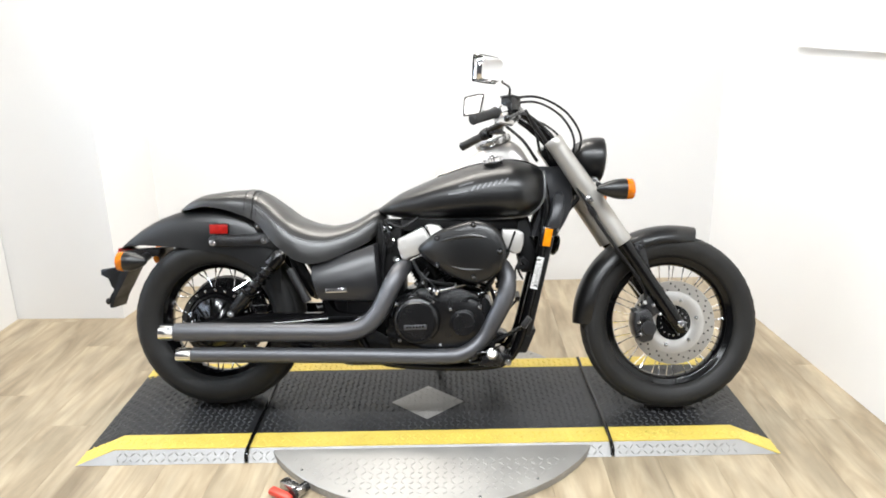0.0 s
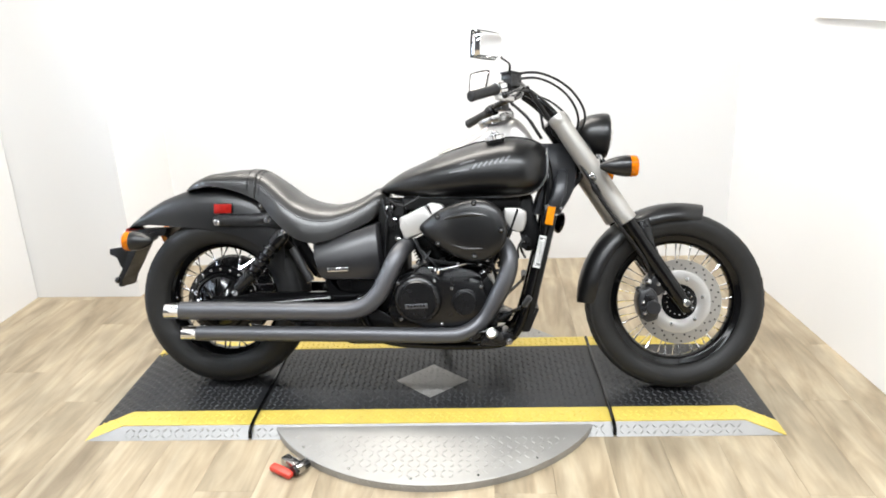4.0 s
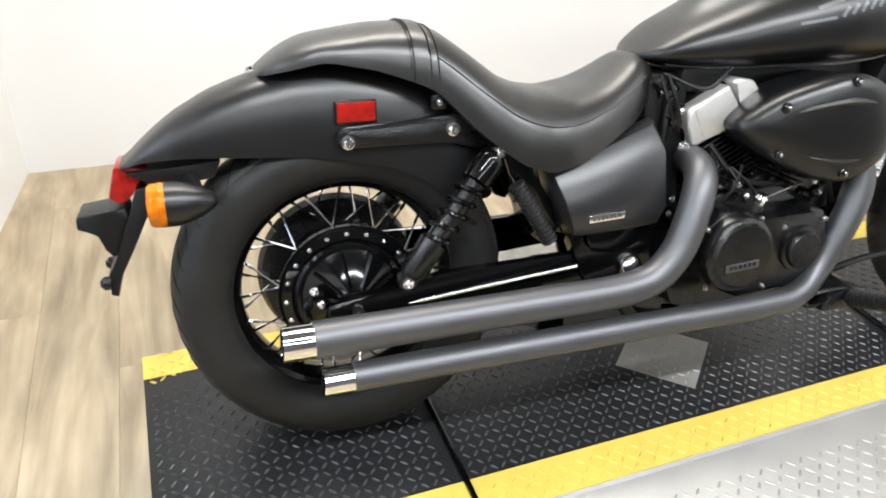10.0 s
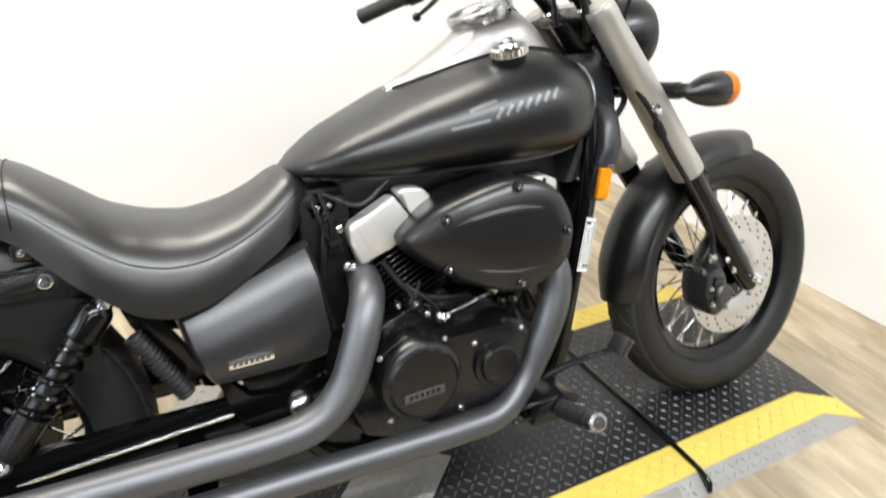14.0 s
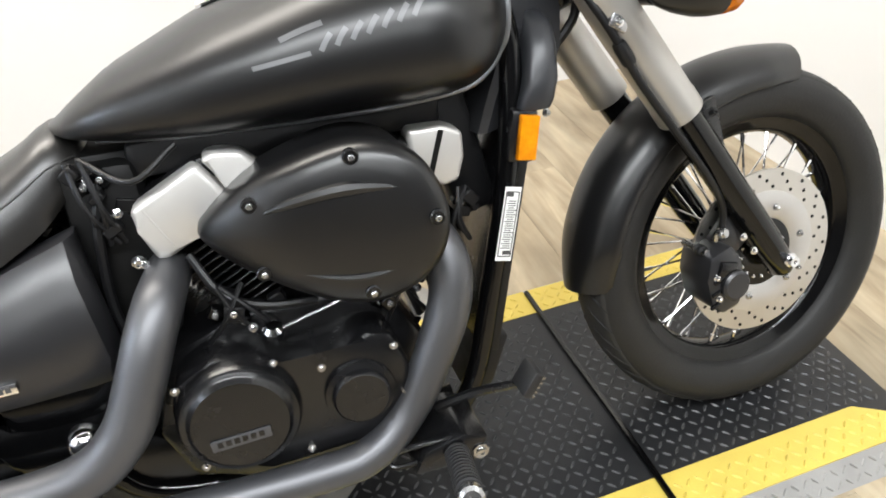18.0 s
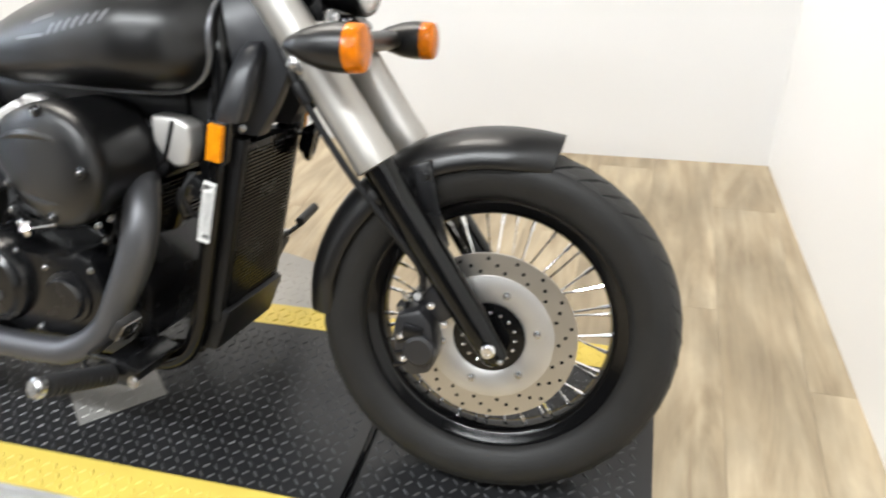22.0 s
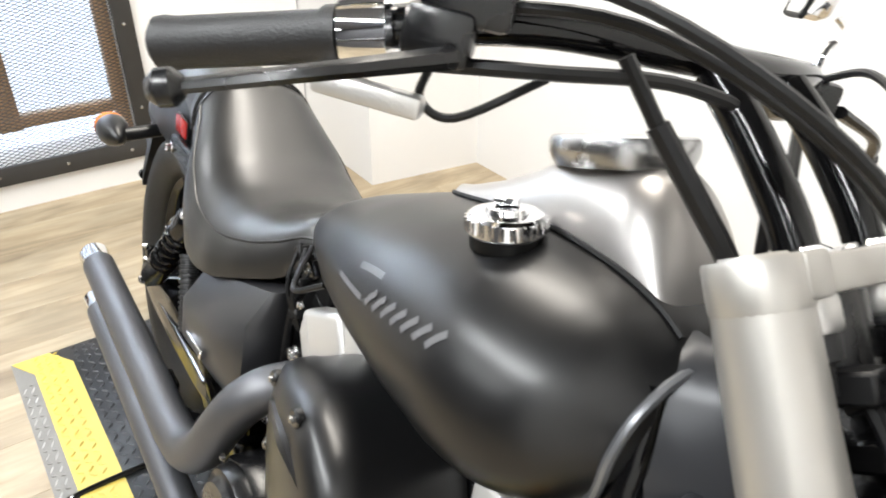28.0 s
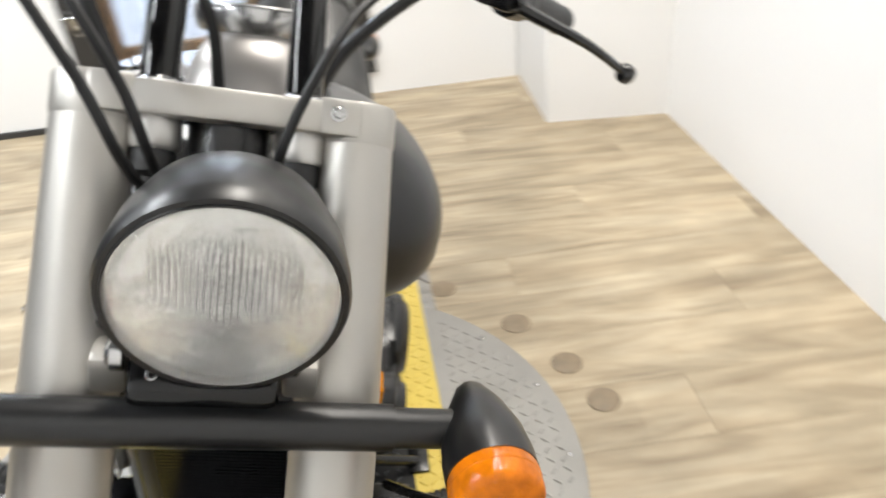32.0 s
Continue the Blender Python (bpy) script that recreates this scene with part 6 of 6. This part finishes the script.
lo = [(-0.060, -0.222, 0.230), (0.2, -0.222, 0.230), (0.5, -0.222, 0.230), (0.80, -0.220, 0.228), (0.885, -0.216, 0.240), (0.945, -0.199, 0.285), (0.99, -0.196, 0.36), (1.022, -0.19, 0.43), (1.03, -0.178, 0.485), (1.015, -0.15, 0.525), (0.99, -0.11, 0.54)]
part("upper_pipe", tube(up, [0.0318] * 6 + [0.032, 0.032, 0.0315, 0.029], 22, 7), M_PIPE, ex, "satin grey upper pipe")
part("lower_pipe", tube(lo, [0.0262] * 5 + [0.028, 0.0305, 0.0305, 0.03, 0.028], 22, 7), M_PIPE, ex, "satin grey lower pipe")
for (x, y, z), r in (((-0.121, -0.214, 0.308), 0.0318), ((-0.060, -0.222, 0.230), 0.0262)):
    bm = bmesh.new()
    n = 24
    lp = []
    for rr, dx in ((r * 0.98, 0.004), (r * 0.94, 0.0), (r * 0.94, -0.052), (r * 0.86, -0.052), (r * 0.86, 0.0)):
        lp.append([Vector((x + dx + (0.002 * math.sin(2 * math.pi * i / n) if dx < -0.01 else 0), y + rr * math.cos(2 * math.pi * i / n), z + rr * math.sin(2 * math.pi * i / n))) for i in range(n)])
    rings(bm, lp)
    part("chrome_tip", bm, M_CHROME, ex, "chrome straight-cut tip", 40)
part("pipe_bracket", box((0.33, -0.185, 0.272), (0.05, 0.02, 0.09), 0.004), M_GLOSS, ex)

# ---- foot controls ----
for s in (-1, 1):
    fc = new("foot_peg")
    fc.parent = bike
    fc["label"] = "black rubber rider foot peg with chrome end"
    a, b = Vector((0.995, s * 0.238, 0.222)), Vector((0.974, s * 0.390, 0.274))
    prof = []
    d = b - a
    for k in range(12):
        h = d.length * (0.12 + 0.8 * k / 12)
        prof += [(0.0185, h), (0.0185, h + 0.006), (0.0155, h + 0.0065), (0.0155, h + 0.0085)]
    part("rubber", lathe(prof, a, d, 14), M_GRIP, fc, "ribbed rubber", 30)
    part("end_cap", lathe([(0.017, 0), (0.017, 0.012), (0.012, 0.016), (0.0, 0.016)], b - d.normalized() * 0.008, d, 14), M_STEEL, fc)
    part("bracket", prism([(0.93, 0.20), (1.02, 0.20), (1.045, 0.235), (1.01, 0.25), (0.95, 0.235)], s * 0.13, s * 0.245, 0.006), M_SATIN, fc)
    bolt((1.03, s * 0.246, 0.215), (0, s, 0), 0.011, fc, M_STEEL)
    pd = part("brake_pedal" if s < 0 else "shift_lever", tube([(0.985, s * 0.20, 0.275), (1.03, s * 0.235, 0.308), (1.075, s * 0.285, 0.342), (1.085, s * 0.30, 0.354)], [0.008, 0.007, 0.006, 0.006], 8, 5), M_SATIN, bike, "black foot lever")
    if s < 0:
        part("pedal_pad", box((1.086, s * 0.308, 0.363), (0.014, 0.044, 0.038), 0.004, pose(0, 0, 0, 0, 35, 0)), M_GRIP, pd, "ribbed rubber pedal pad")
        for k in range(5):
            part("pad_rib", box(Vector((1.086, s * 0.308, 0.363)) + Matrix.Rotation(radians(35), 3, "Y") @ Vector((0.008, 0, -0.014 + 0.007 * k)), (0.004, 0.040, 0.003), 0, pose(0, 0, 0, 0, 35, 0)), M_STEEL, pd)
    else:
        part("shift_peg", rod((1.086, s * 0.27, 0.356), (1.086, s * 0.345, 0.37), 0.011, 12), M_GRIP, pd)
part("pedal_guard", tube([(0.90, -0.215, 0.225), (0.94, -0.235, 0.245), (1.0, -0.235, 0.24), (0.985, -0.235, 0.222), (0.91, -0.225, 0.208), (0.90, -0.215, 0.225)], 0.004, 8, 5), M_SATIN, bike)
part("skid_tube", tube([(1.04, -0.06, 0.195), (0.8, -0.06, 0.165), (0.55, -0.06, 0.175)], 0.013, 8, 3), M_SATIN, bike)
part("side_stand", tube([(0.86, 0.12, 0.20), (0.80, 0.20, 0.12), (0.76, 0.285, 0.075)], 0.011, 10, 4), M_SATIN, bike, "black side stand propped on the platform")
part("stand_foot", box((0.757, 0.292, 0.0735), (0.06, 0.04, 0.008), 0.002, pose(0, 0, 0, 13.2, 0, 0)), M_SATIN, bike)


# the bars and the fork stand turned a little to the left
STEER = Matrix.Translation(HEAD) @ Matrix.Rotation(radians(5.0), 4, -FD) @ Matrix.Translation(-HEAD)
TURNED = ("front_wheel", "fork_", "axle_bolt", "pinch_block", "lower_yoke", "top_yoke", "yoke_plate", "steering_stem", "head_fitting", "riser", "bush_rubber", "handlebar", "grip", "switch_housing", "perch", "brake_lever", "clutch_lever", "mirror_stem", "reservoir", "clamp_block", "brake_hose", "hose_", "brake_caliper", "headlamp", "lamp_", "indicator", "bar_mount", "lamp_cradle", "front_fender", "fender_bracket", "cable")
for ob in bike.children:
    if ob.name.startswith(TURNED) and not ob.name.startswith("indicator_rear"):
        ob.matrix_basis = STEER @ ob.matrix_basis
# the fork rakes back a little from its top, and the wheel, fender and caliper follow
RAKE = Matrix.Translation(HEAD) @ Matrix.Rotation(0.0145, 4, "Y") @ Matrix.Translation(-HEAD)
for ob in bike.children:
    if ob.name.startswith("fork_"):
        ob.matrix_basis = RAKE @ ob.matrix_basis
    elif ob.name.startswith(("front_wheel", "axle_bolt", "front_fender", "fender_bracket", "brake_caliper")):
        ob.matrix_basis = Matrix.Translation((-0.009, 0, 0)) @ ob.matrix_basis
for x in (1.652, 1.303, 1.352, 1.51, 1.542):
    for ob in bike.children:
        if ob.name.startswith("bolt") and abs(sum(v.co.x for v in ob.data.vertices) / len(ob.data.vertices) - x) < 0.004:
            ob.matrix_basis = Matrix.Translation((-0.009 if x > 1.5 else 0.0, 0, 0)) @ STEER @ ob.matrix_basis


# ---- floor planks ----
PW, PL = 0.182, 1.22
g = 0.0002
cut = {}


def plank_mesh(length):
    if length not in cut:
        bm = bmesh.new()
        rings(bm, [[Vector((sx * (PW / 2 - g - i), sy * (length / 2 - g - i), z)) for sx, sy in ((-1, -1), (1, -1), (1, 1), (-1, 1))] for i, z in ((0, -0.011), (0, -0.0006), (0.0005, 0.0))])
        me = bpy.data.meshes.new("plank")
        bm.to_mesh(me)
        bm.free()
        me.materials.append(M_WOOD)
        cut[length] = me
    return cut[length]


for i in range(int((XS - X0) / PW) + 1):
    off = (0.0, 0.45, 0.83, 0.21, 0.64)[i % 5] * PL
    for j in range(8):
        ya = max(Y0, Y1 + 0.12 + off - (j + 1) * PL)
        yb = min(Y1, Y1 + 0.12 + off - j * PL)
        if yb - ya < 0.02:
            continue
        o = new("plank", plank_mesh(round(yb - ya, 3)))
        o.parent = floor
        o.location = (X0 + 0.05 + i * PW, (ya + yb) / 2, 0)
